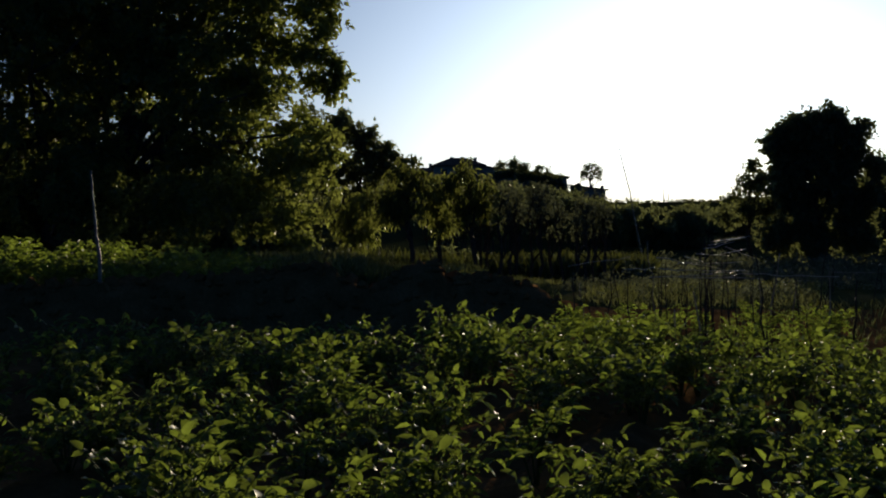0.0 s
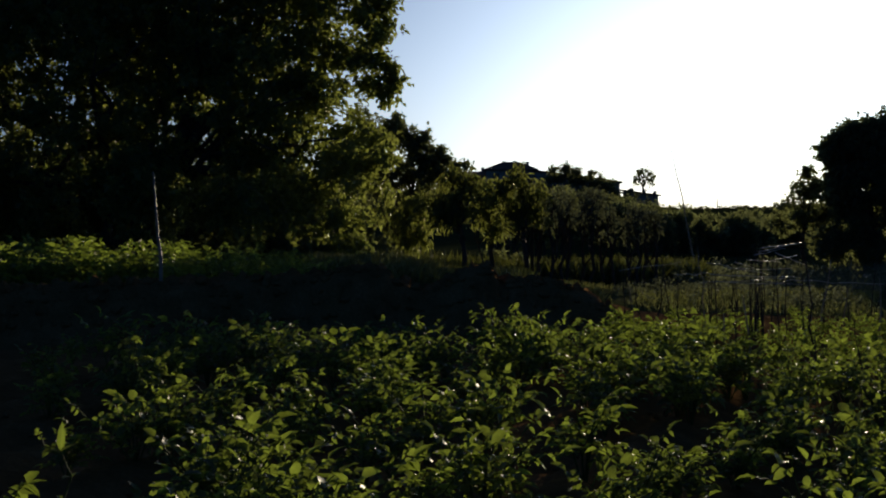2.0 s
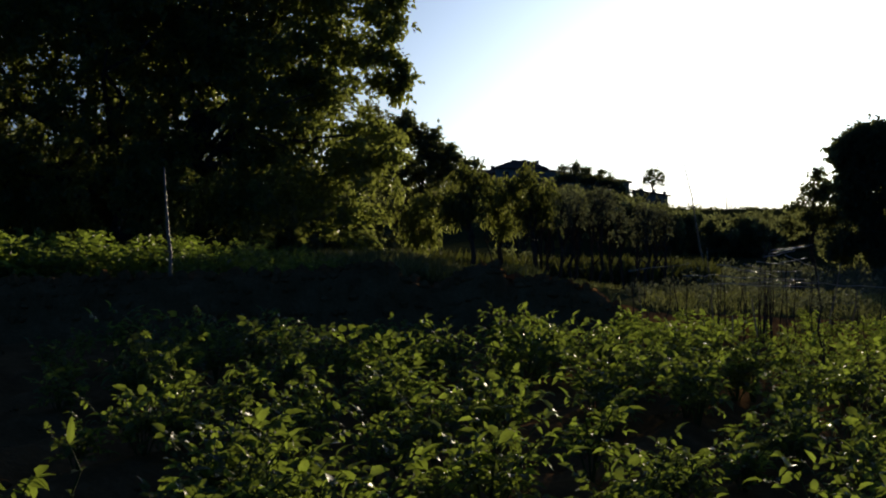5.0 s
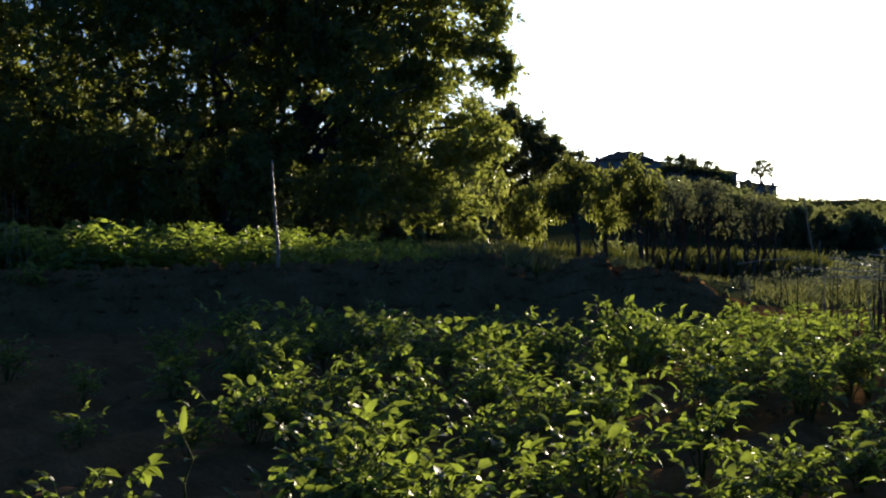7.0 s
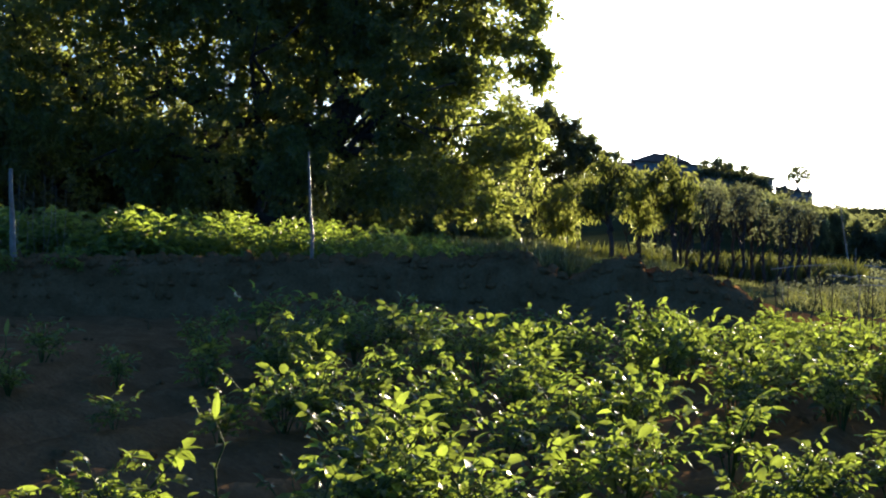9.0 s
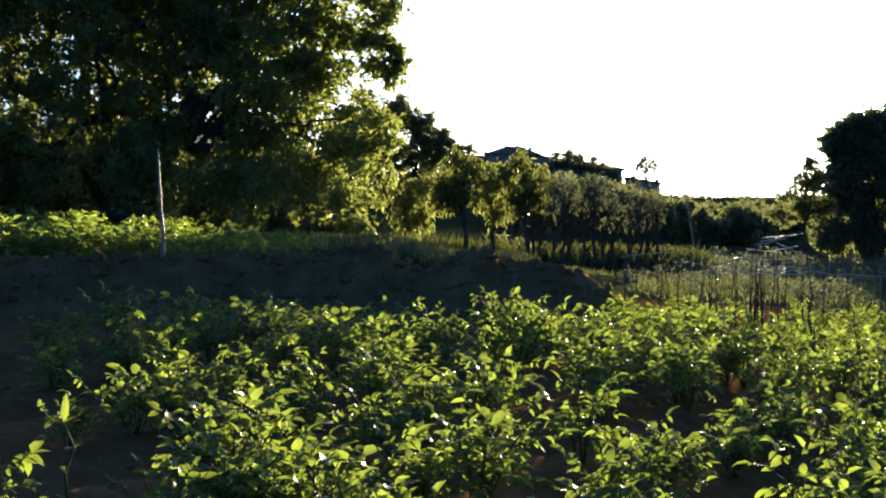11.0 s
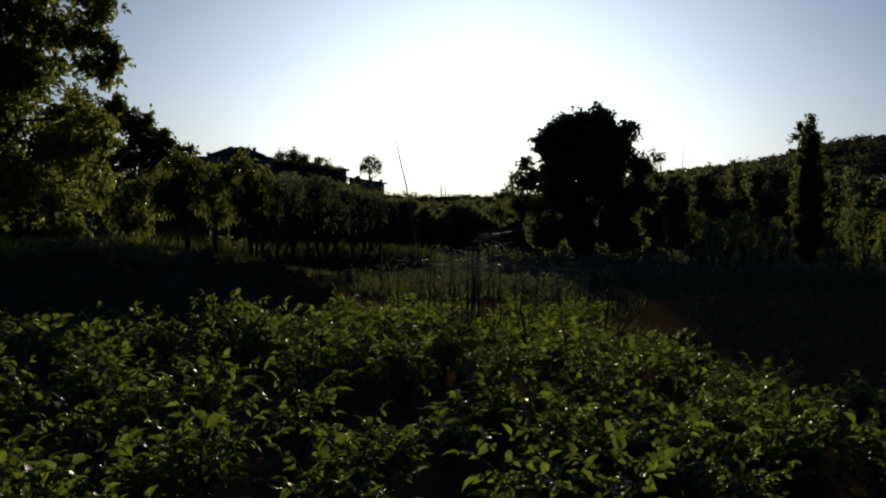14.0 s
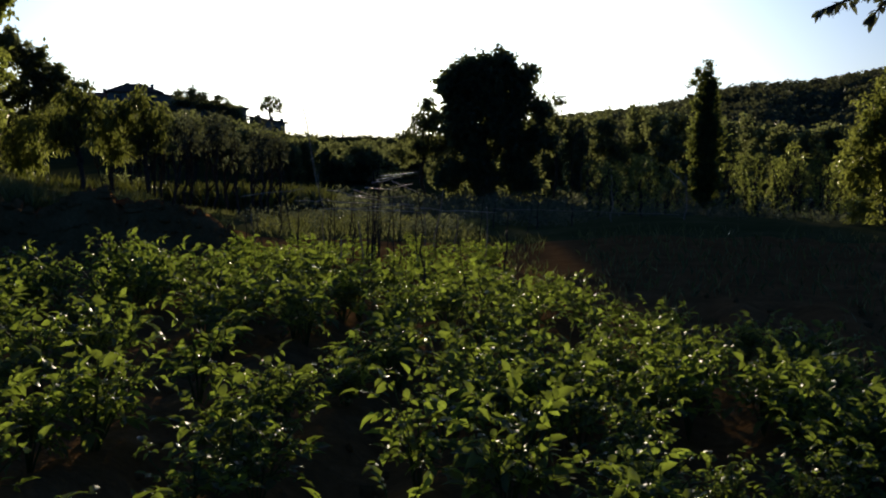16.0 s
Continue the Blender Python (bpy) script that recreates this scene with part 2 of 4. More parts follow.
def build_ground():
    radii = [0.0] + list(np.linspace(0.25, 14.5, 96)) + list(np.geomspace(14.8, 420, 90)) + [500, 700, 1000, 1600, 2600, 4000]
    segs = 480
    verts, faces, mats = [], [], []
    rows = [-(radians(20)), 0.82]
    for i, r in enumerate(radii):
        for k in range(segs):
            az = -180 + 360 * k / segs
            x, y = r * math.sin(radians(az)), r * math.cos(radians(az))
            if r <= 420:
                z = land(az, r)
            else:
                z = land(az, 420) - (r - 420) * 0.02
            if r < 13:
                u = x * math.cos(rows[0]) + y * math.sin(rows[0])
                z += 0.07 * math.cos(math.tau * u / rows[1]) * smooth_step(13, 12, r) + 0.04 * noise.noise((x * 2.3, y * 2.3, 0)) + 0.03 * noise.noise((x * 7, y * 7, 3))
            elif r < 24:
                z += 0.05 * noise.noise((x * 1.6, y * 1.6, 1)) + 0.05 * noise.noise((x * 4.5, y * 4.5, 2))
            elif r < 60:
                z += 0.06 * noise.noise((x * 0.8, y * 0.8, 1))
            verts.append((x, y, z))
    for i in range(len(radii) - 1):
        for k in range(segs):
            j = (k + 1) % segs
            faces.append((i * segs + k, (i + 1) * segs + k, (i + 1) * segs + j, i * segs + j)[::-1])
            az, r = -180 + 360 * k / segs, radii[i]
            mats.append(0 if r < 17 or (r < 19 and az > -2) else 1 if r < 55 else 2)
    me = bpy.data.meshes.new("ground")
    me.from_pydata(verts, [], faces)
    for m in (SOIL, TURF, WOODLAND):
        me.materials.append(m)
    me.polygons.foreach_set("material_index", mats)
    me.shade_smooth()
    return tagged(new("ground", me), "dark tilled field soil running into grass and wooded hills", "ground", kind="structure")


build_ground()

BANK = [(-42, 0.80), (-30, 0.82), (-24, 0.86), (-18.5, 0.88), (-14, 0.90), (-12, 0.93), (-10.1, 0.99), (-8.8, 0.98), (-8.4, 0.87), (-7.1, 0.79),
        (-6.2, 0.86), (-5.0, 0.98), (-4.1, 1.0), (-3.7, 0.84), (-3.2, 0.86), (-2.4, 0.87), (-1.0, 0.845), (0.2, 0.75), (1.3, 0.61), (2.2, 0.35), (3.0, 0.05)]


def build_bank():
    """The dark earth bank along the edge of the upper field."""
    buf = Buf()
    n, prof = 620, [(-0.75, -0.1), (-0.64, 0.1), (-0.55, 0.25), (-0.46, 0.44), (-0.38, 0.62), (-0.3, 0.78), (-0.22, 0.9), (-0.13, 0.97), (-0.05, 1.0), (0.05, 1.0), (0.15, 0.98), (0.4, 0.86), (0.8, 0.8), (1.3, 0.6)]
    verts = []
    for i in range(n + 1):
        az = -42 + 45.0 * i / n
        h = EYE - (EYE - lerp_table(BANK, az)) * 16 / 12
        h *= smooth_step(3.0, 1.2, az)
        for d, k in prof:
            r = 16.0 + d
            p = at(az, r, 0)
            lump = 0.06 * noise.noise((p.x * 2.1, p.y * 2.1, k * 2)) + 0.07 * noise.noise((p.x * 6, p.y * 6, k * 5)) + 0.06 * noise.noise((p.x * 15, p.y * 15, k * 9))
            q = at(az, r + lump * 1.3, h * k + lump * 0.8)
            verts.append(tuple(q))
    m = len(prof)
    faces = [(i * m + j, (i + 1) * m + j, (i + 1) * m + j + 1, i * m + j + 1) for i in range(n) for j in range(m - 1)]
    buf.add(verts, faces)
    ob = part("earth_bank", buf, SOIL, smooth=True)
    return tagged(ob, "dark crumbly earth bank along the upper field's edge", "earth bank", kind="structure")


build_bank()


def clods(name, places, label):
    """Lumps of earth, each an uneven squashed ball, in one mesh."""
    g = np.random.default_rng(12)
    t = (1 + 5 ** 0.5) / 2
    ico = unit(np.array([(-1, t, 0), (1, t, 0), (-1, -t, 0), (1, -t, 0), (0, -1, t), (0, 1, t), (0, -1, -t), (0, 1, -t), (t, 0, -1), (t, 0, 1), (-t, 0, -1), (-t, 0, 1)]))
    tri = [(0, 11, 5), (0, 5, 1), (0, 1, 7), (0, 7, 10), (0, 10, 11), (1, 5, 9), (5, 11, 4), (11, 10, 2), (10, 7, 6), (7, 1, 8), (3, 9, 4), (3, 4, 2), (3, 2, 6), (3, 6, 8), (3, 8, 9), (4, 9, 5), (2, 4, 11), (6, 2, 10), (8, 6, 7), (9, 8, 1)]
    b = Buf()
    for p, s in places:
        b.add(np.array(p) + ico * g.uniform(0.65, 1.25, (12, 1)) * s * g.uniform(0.6, 1.3, 3), tri)
    tagged(part(name, b, SOIL), label, "earth", kind="stuff")


def scatter_clods():
    g = np.random.default_rng(11)
    out = []
    for _ in range(900):
        az = g.uniform(-40, 1.6)
        h = (EYE - (EYE - lerp_table(BANK, az)) * 16 / 12) * smooth_step(3.0, 1.2, az)
        d = g.choice([-0.5, -0.4, -0.3, -0.2, -0.1, 0.0, 0.1, 0.2])
        k = float(np.interp(d, [-0.75, -0.55, -0.38, -0.22, -0.05, 0.15, 0.4], [-0.1, 0.25, 0.62, 0.9, 1.0, 0.98, 0.86]))
        out.append((tuple(at(az, 16 + d, h * k)), 0.02 + 0.06 * g.random() ** 2.5))
    for _ in range(90):
        az = g.uniform(-34, 1.0)
        h = EYE - (EYE - lerp_table(BANK, az)) * 16 / 12
        out.append((tuple(at(az, 16 + g.uniform(-0.15, 0.25), h)), g.uniform(0.05, 0.11)))
    for _ in range(700):
        az, r = g.uniform(-38, 32), g.uniform(3.0, 15)
        out.append((tuple(at(az, r, 0.01)), 0.015 + 0.035 * g.random() ** 2))
    clods("earth_clods", out, "crumbled lumps of dry earth on bank and field")


scatter_clods()


# ---- plants ----
def potato_plant_mesh(rng, stems=7, per=6, size=1.0, leaflets=7, fine=False):
    """Foliage and the single stems of one bushy potato plant, rooted at the origin."""
    leaf, sticks = Buf(), []
    P, D, N, L = [], [], [], []
    for s in range(stems):
        stem = Buf()
        az = math.tau * s / stems + rng.uniform(-0.5, 0.5)
        lean = rng.uniform(0.2, 0.95) if s else 0.05
        h = size * (rng.uniform(0.22, 0.46) if s else 0.4)
        out = np.array([math.cos(az), math.sin(az), 0])
        top = out * h * lean + np.array([0, 0, h])
        mid = top * 0.5 + np.array([0, 0, h * 0.06]) - out * h * lean * 0.12
        tube(stem, [(0, 0, -0.06), tuple(mid), tuple(top)], [0.007, 0.005, 0.0025], 4, False)
        for k in range(per):
            f = min(1.0, 0.26 + 0.74 * (k + rng.uniform(0, 0.7)) / per)
            q = mid * (2 * f) if f < 0.5 else mid + (top - mid) * (2 * f - 1)
            a2 = az + k * 2.4 + rng.uniform(-0.5, 0.5)
            rise = rng.uniform(0.1, 1.0) if f < 0.85 else rng.uniform(0.4, 1.3)
            way = unit(np.array([math.cos(a2), math.sin(a2), rise]))
            plen = size * rng.uniform(0.12, 0.23) * (1.15 - 0.45 * f)
            sag = np.array([0, 0, -plen * rng.uniform(0.1, 0.45)])
            tip = q + way * plen + sag
            side = unit(np.cross(way, [0, 0, 1]) + rng.normal(0, 0.25, 3))
            tube(stem, [tuple(q), tuple(q + way * plen * 0.55), tuple(tip)], [0.003, 0.0025, 0.0015], 3, False)
            nr = np.cross(side, way)
            big = size * rng.uniform(0.05, 0.096)
            P.append(tip), D.append(way + [0, 0, rng.uniform(-0.8, 0.4)] + rng.normal(0, 0.2, 3)), N.append(nr + rng.normal(0, 0.35, 3) + [0, 0, 0.25]), L.append(big * 1.2)
            pairs = (leaflets - 1) // 2
            for j in range(pairs):
                g = 0.4 + 0.5 * j / max(1, pairs - 1)
                b = q + way * plen * g + sag * g * g
                for sg in (-1, 1):
                    P.append(b), D.append(side * sg + way * rng.uniform(0.2, 0.8) + [0, 0, rng.uniform(-0.55, 0.2)] + rng.normal(0, 0.2, 3))
                    N.append(nr + rng.normal(0, 0.4, 3) + [0, 0, 0.25]), L.append(big * rng.uniform(0.5, 1.0))
        sticks.append(stem)
    P, D, N, L = map(np.array, (P, D, N, L))
    blades(leaf, P, D, N, L, L * rng.uniform(0.42, 0.62, len(L)), 0.32, 0.22, fine=fine)
    return leaf, sticks


rng = np.random.default_rng(7)
ROWAZ, ROWGAP = radians(-20), 0.82


def field_far(az):
    return lerp_table([(-45, 13.2), (-20, 13.2), (0, 12.8), (4, 13.2), (8, 12.4), (13, 12.2), (14.5, 11.8), (17, 10.6), (20.7, 9.7), (23, 9.3), (28, 8.2), (34, 7.4), (40, 7.0)], az)


# bare patches between the plants: bearing, near and far edge, half width in degrees
BARE = [(-20.2, 3.0, 5.25, 3.4), (-19.4, 5.2, 7.6, 2.8), (-24.5, 4.6, 8.0, 1.6), (-2.6, 8.4, 10.4, 0.7), (-13.2, 4.9, 6.3, 0.5), (-10.5, 7.0, 11.0, 0.4), (23.6, 4.0, 5.8, 0.9), (27.4, 4.4, 5.9, 1.3)]


def is_gap(x, y, az, r):
    for a, near, far, half in BARE:
        if near < r < far and abs(az - a) < half * (1 + 0.5 * noise.noise((x * 2, y * 2, 9))):
            return True
    if az < -20.5 + 5 * noise.noise((x * 0.6, y * 0.6, 7)) and 4.4 < r < 14:
        return rng.random() > 0.4
    return noise.noise((x * 2.3, y * 2.3, 5)) > 0.14 + 0.17 * max(smooth_step(5.5, 10, r), smooth_step(12, 15, az) * smooth_step(5.2, 6.0, r)) - 0.3 * smooth_step(2, 5, az) * smooth_step(9.5, 11, r)


SPOTS = []
for i in range(-40, 41):
    for j in range(0, 46):
        u, w = i * ROWGAP + rng.normal(0, 0.14), j * 0.39 + rng.uniform(-0.12, 0.12)
        x = u * math.cos(ROWAZ) - w * math.sin(ROWAZ)
        y = u * math.sin(ROWAZ) + w * math.cos(ROWAZ)
        r, az = math.hypot(x, y), math.degrees(math.atan2(x, y))
        if 3.15 < r < field_far(az) and -40 < az < 35 and not is_gap(x, y, az, r):
            SPOTS.append((r, x, y, rng.uniform(0.7, 1.06) * (0.75 if az < -21 and r > 4.7 else 0.8 if az > 15 else 1.0) * (1 + 0.08 * smooth_step(8, 11, r)) * (1.0 if r > 4.4 else 1.1 if az < 5 else 1.0), rng.uniform(0, 360)))
# tall plants of the nearest row
for az, r, k in [(-15.6, 5.6, 1.15), (-16.8, 5.2, 0.95), (-14.2, 5.3, 1.0), (-13.0, 5.15, 0.9), (-18.0, 4.9, 0.8), (-11.8, 5.1, 0.9), (-27.0, 5.1, 0.9), (-24.7, 4.9, 0.75), (-28.5, 5.0, 0.8), (-9.8, 4.7, 0.95), (24.4, 4.9, 0.55), (27.3, 5.0, 0.65), (29.2, 5.2, 0.7), (20.3, 4.8, 0.8)]:
    p = at(az, r, 0)
    SPOTS.append((r, p.x, p.y, k, rng.uniform(0, 360)))
# loose plants where the rows run out
for _ in range(52):
    az = rng.uniform(11, 33)
    r = rng.uniform(5.7, field_far(az))
    p = at(az, r, 0)
    SPOTS.append((r, p.x, p.y, rng.uniform(0.55, 0.85), rng.uniform(0, 360)))
SPOTS.sort()
NEAR_SPOTS, FAR_SPOTS = SPOTS[:290], SPOTS[290:]

protos = []
for k in range(10):
    leaf, stem = potato_plant_mesh(rng, 6 + k % 3, 6, 1.0, 5 + 2 * (k % 2), True)
    protos.append((leaf.mesh("foliage", POTATO_LEAF, True), [q.mesh("stem", STEM, True) for q in stem]))


def potato_plant(meshes, place):
    ob = thing("potato_plant", place, "bushy green potato plant with sunlit leaves in field soil", "potato plant", "potato plants in the field")
    part("foliage", meshes[0], None, ob)
    for q in meshes[1]:
        part("stem", q, None, ob)
    return ob


firsts = {}
for n, (r, x, y, s, turn) in enumerate(NEAR_SPOTS):
    k = n % 4 if r < 5.2 else 4 + n % 6
    if k not in firsts:
        firsts[k] = potato_plant(protos[k], (0, 0, 0))
        ob = firsts[k]
        ob.scale = (s, s, s)
        ob.location = (x, y, 0.05)
        ob.rotation_euler = (0, 0, radians(turn))
    else:
        ob = copy_thing(firsts[k], pose(x, y, 0.05, rng.uniform(-6, 6), rng.uniform(-6, 6), turn))
        ob.scale = (s, s, s * rng.uniform(0.9, 1.1))


def plant_mass(spots, stems, per, leaflets, size=1.0):
    """Many plants in one mesh: copies of a few, turned and scaled."""
    leaf = Buf()
    kinds = [potato_plant_mesh(rng, stems, per, size, leaflets)[0] for _ in range(5)]
    kinds = [(np.concatenate(b.v), np.array(b.f)) for b in kinds]
    for n, (x, y, z, s, turn) in enumerate(spots):
        v, f = kinds[n % 5]
        c, sn = math.cos(radians(turn)), math.sin(radians(turn))
        rot = np.array([[c, sn, 0], [-sn, c, 0], [0, 0, 1]])
        leaf.v.append(v @ rot * s + [x, y, z])
        leaf.f.extend(map(tuple, (f + leaf.n).tolist()))
        leaf.n += len(v)
    return leaf


mass = plant_mass([(x, y, 0.04, s, turn) for r, x, y, s, turn in FAR_SPOTS], 7, 7, 5)
tagged(part("potato_field", mass, POTATO_LEAF), "dense leafy potato plants at the far side of the field", "potato plants", kind="stuff")

upper = []
for _ in range(240):
    az, r = rng.uniform(-38, -10.8), 16.45 + 4.0 * rng.random() ** 1.3
    p = at(az, r, 0)
    k = lerp_table([(-38, 0.9), (-24, 0.88), (-16, 0.74), (-12, 0.55), (-10.8, 0.4)], az)
    upper.append((p.x, p.y, land(az, r) - 0.02, k * rng.uniform(0.75, 1.25), rng.uniform(0, 360)))
for az, k in [(-29.2, 0.55), (-28.8, 0.4), (-31.9, 0.6), (-32.4, 0.5), (-27.0, 0.3), (-31.5, 0.4)]:
    p = at(az, 15.72, 0.42)
    upper.append((p.x, p.y, p.z, k, rng.uniform(0, 360)))
tagged(part("upper_potato_field", plant_mass(upper, 6, 5, 5, 1.45), POTATO_LEAF), "sunlit leafy crop on the upper terrace behind the bank", "potato plants", kind="stuff")

beans = []
for k in range(76):
    az, r = (rng.uniform(2.4, 13.5), rng.uniform(12.8, 17.8)) if k < 64 else (rng.uniform(0.8, 3.6), rng.uniform(13.2, 15.2))
    p = at(az, r, land(az, r) - 0.02)
    beans.append((p.x, p.y, p.z, rng.uniform(0.35, 0.65) if k < 64 else rng.uniform(0.65, 0.9), rng.uniform(0, 360)))
tagged(part("bean_plants", plant_mass(beans, 5, 6, 5), POTATO_LEAF), "low leafy bean plants between the stakes", "bean plants", kind="stuff")

# ---- trees ----
def tree(name, place, lobes, rng, leaf_mat, label, category, trunk=(0.16, 0.08), clusters=60, per=26, leaf_len=0.1, ratio=0.5, spread=0.34,
         limbs=6, fill=0.35, droop=0.4, hang=0.0, bark=None, group="", lean=(0, 0), clump=9, reach=1e9):
    """A tree rooted at place. lobes: (x, y, z, radius) of the crown's masses, from the root. clusters: sprays a lobe of radius 1 has."""
    bark = bark or BARK
    ob = thing(name, place, label, category, group)
    top = Vector((np.mean([l[0] for l in lobes]) + lean[0], np.mean([l[1] for l in lobes]) + lean[1], np.percentile([l[2] for l in lobes], 60)))
    low = min(l[2] - l[3] for l in lobes)
    fork = Vector((top.x * 0.35, top.y * 0.35, max(0.35 * top.z, min(low + 0.1, 0.6 * top.z))))
    b = Buf()
    line = crooked(rng, (0, 0, -0.15), fork, 5, 0.03) + crooked(rng, fork, top, 5, 0.05)[1:]
    r0, r1 = trunk
    tube(b, line, [r0 * 1.25] + [r0 + (r1 * 0.5 - r0) * i / 8 for i in range(1, 9)], 9)
    part("trunk", b, bark, ob, smooth=True)
    for k, l in enumerate(sorted((l for l in lobes if math.hypot(l[0], l[1]) < reach), key=lambda l: -l[3])[:limbs]):
        b = Buf()
        s = line[2 + k % 5]
        e = Vector(l[:3])
        ln = crooked(rng, s, e, 6, 0.07)
        rr = r1 * rng.uniform(0.55, 0.9)
        tube(b, ln, [rr * (1 - 0.15 * i) for i in range(6)], 6)
        for q in range(5):
            d = Vector(rand_dirs(rng, 1)[0]) * l[3] * 0.95
            m = ln[2 + q % 4]
            tube(b, crooked(rng, m, e + d, 5, 0.08), [rr * f for f in (0.5, 0.4, 0.3, 0.2, 0.1)], 4)
        part("limb", b, bark, ob, smooth=True)
    leaf = Buf()
    for l in lobes:
        # each mass is made of smaller sprays with gaps between them
        k = max(3, int(clump * (1 + l[3])))
        cd = rand_dirs(rng, k)
        sub = np.concatenate([np.array(l[:3]) + cd * l[3] * rng.uniform(0.35, 0.88, (k, 1)), [l[:3]]])
        sr = np.append(l[3] * rng.uniform(0.24, 0.46, k), l[3] * 0.55)
        n = max(6, int(clusters * l[3] ** 2 * (l[4] if len(l) > 4 else 1)))
        w = sr ** 2 / (sr ** 2).sum()
        pick = rng.choice(k + 1, n, p=w)
        d = rand_dirs(rng, n)
        rad = sr[pick] * np.where(rng.random(n) < fill, rng.uniform(0.2, 0.9, n), rng.uniform(0.8, 1.1, n))
        c = sub[pick] + d * rad[:, None] * [1, 1, 0.8]
        m = n * per
        axis = np.repeat(unit(d + rng.normal(0, 0.5, (n, 3)) + [0, 0, -hang]), per, 0)
        along = rng.uniform(-0.5, 1, m)[:, None] * spread
        pos = np.repeat(c, per, 0) + axis * along + rng.normal(0, spread * 0.25, (m, 3))
        way = axis * 0.6 + rand_dirs(rng, m) + [0, 0, -droop]
        nr = rand_dirs(rng, m) + [0, 0, 0.9]
        L = leaf_len * rng.uniform(0.6, 1.2, m)
        blades(leaf, pos, way, nr, L, L * ratio, 0.25, 0.15, True)
    part("crown", leaf, leaf_mat, ob)
    return ob


def rel(root, az, el, r, rad, dense=1.0):
    """A crown mass seen at that bearing and elevation, from the tree's root."""
    p = at(az, r, up_to(el, r)) - root
    return (p.x, p.y, p.z, rad, dense)


def ground_at(az, r):
    return at(az, r, land(az, r))


# the big broad-leaved tree beside the upper field
root = ground_at(-21, 36)
lobes = [rel(root, az, el, r * 2.0, rad * 2.0, 0.55 if az > -17.5 and el < 5 else 0.68) for az, el, r, rad in [
    (-11.8, 8.9, 18, 0.95), (-10.0, 6.8, 17.6, 0.34), (-12.9, 6.3, 17.8, 0.72), (-10.8, 3.15, 17.5, 0.48), (-13, 3.3, 17.5, 1.1), (-11.2, 1.3, 17.2, 0.72), (-11.6, -0.6, 17.2, 0.42),
    (-15, 0.6, 17, 0.8), (-17, 4.5, 18, 1.5), (-19, 1.2, 17.4, 0.9), (-22, 7, 19, 2.0), (-24.5, 2.2, 18, 1.3), (-29, 4, 19, 1.8), (-28.5, 10, 20, 2.4), (-17, 10.5, 19, 1.9),
    (-34.5, 4, 20, 2.0), (-23, 14, 20, 2.6), (-15, 13, 19, 1.5), (-9.1, 8.9, 17.8, 0.4), (-9.1, 5.75, 17.6, 0.17), (-9.7, 6.9, 17.6, 0.3), (-9.6, 3.5, 17.5, 0.26), (-9.4, 2.5, 17.4, 0.36), (-10.4, -1.3, 17.2, 0.3), (-8.6, 6.25, 17.6, 0.13), (-8.9, 6.7, 17.6, 0.15), (-8.95, 7.7, 17.7, 0.15), (-8.75, 9.1, 17.7, 0.16), (-9.6, 5.75, 17.6, 0.13), (-8.5, 5.8, 17.6, 0.07), (-8.75, 5.3, 17.6, 0.08), (-11.6, 5.3, 17.9, 0.4), (-11.3, 7.3, 18, 0.4), (-12.0, 5.0, 18, 0.5), (-19.5, 11.5, 19.6, 1.6), (-13.6, 9.6, 18.8, 1.0), (-22.5, 8.5, 20.6, 1.1), (-19.2, 6.6, 20.2, 1.1), (-16.3, 6.3, 18.8, 0.95), (-15.0, 7.6, 18.6, 0.7)]]
tree("broadleaf_tree", root, lobes, rng, WALNUT_LEAF, "large spreading broadleaf tree with low hanging branches", "tree", (0.45, 0.26), 58, 26, 0.19, 0.66, 0.36, 12, 0.5, droop=0.15, clump=13, reach=6.0)

# woodland edge behind it, dark
for k, (az, r, h, w) in enumerate([(-41, 42, 8.5, 3.8), (-36, 43, 8.5, 3.7), (-31, 45, 7.8, 3.6), (-26, 46, 6.6, 3.4), (-21, 46, 5.8, 3.1), (-16.5, 47, 5.0, 2.8), (-12.8, 49, 4.4, 2.6)]):
    root = ground_at(az, r)
    lobes = [(0, 0, h * 0.7, w * 0.8), (w * 0.6, 0.2, h * 0.45, w * 0.75), (-w * 0.6, -0.2, h * 0.45, w * 0.75), (0.3, -0.4, h * 0.25, w * 0.7), (w * 0.8, 0, h * 0.2, w * 0.55), (-w * 0.8, 0, h * 0.2, w * 0.55)]
    tree("woodland_tree", root, lobes, rng, DARK_LEAF, "dark shaded tree at the wood's edge behind the upper field", "tree", (0.24, 0.12), 20, 22, 0.3, 0.6, 0.6, 3, 0.35)

# dark tree between the big one and the houses
root = ground_at(-7.6, 51)
lobes = [rel(root, az, el, r * 1.5, rad * 1.5) for az, el, r, rad in [(-7.7, 3.2, 34, 0.55), (-8.8, 3.4, 34, 0.7), (-6.7, 2.5, 34, 0.5), (-6.0, 1.6, 33.6, 0.45), (-7.6, 1.8, 34, 0.9), (-9.2, 1.5, 34, 0.9), (-7, 0.3, 34, 0.8), (-8.6, -0.4, 34, 0.9), (-5.8, 0.2, 34, 0.5), (-10.5, 2.5, 34.3, 1.0), (-9.8, 4.15, 34.2, 0.36), (-8.3, 3.9, 34, 0.3), (-6.2, 2.45, 34, 0.3), (-5.6, 1.75, 33.8, 0.32), (-7.0, 3.2, 34, 0.25)]]
tree("dark_tree", root, lobes, rng, DARK_LEAF, "dark dense tree silhouetted against the evening sky", "tree", (0.14, 0.07), 62, 24, 0.19, 0.6, 0.24, 6, 0.4)

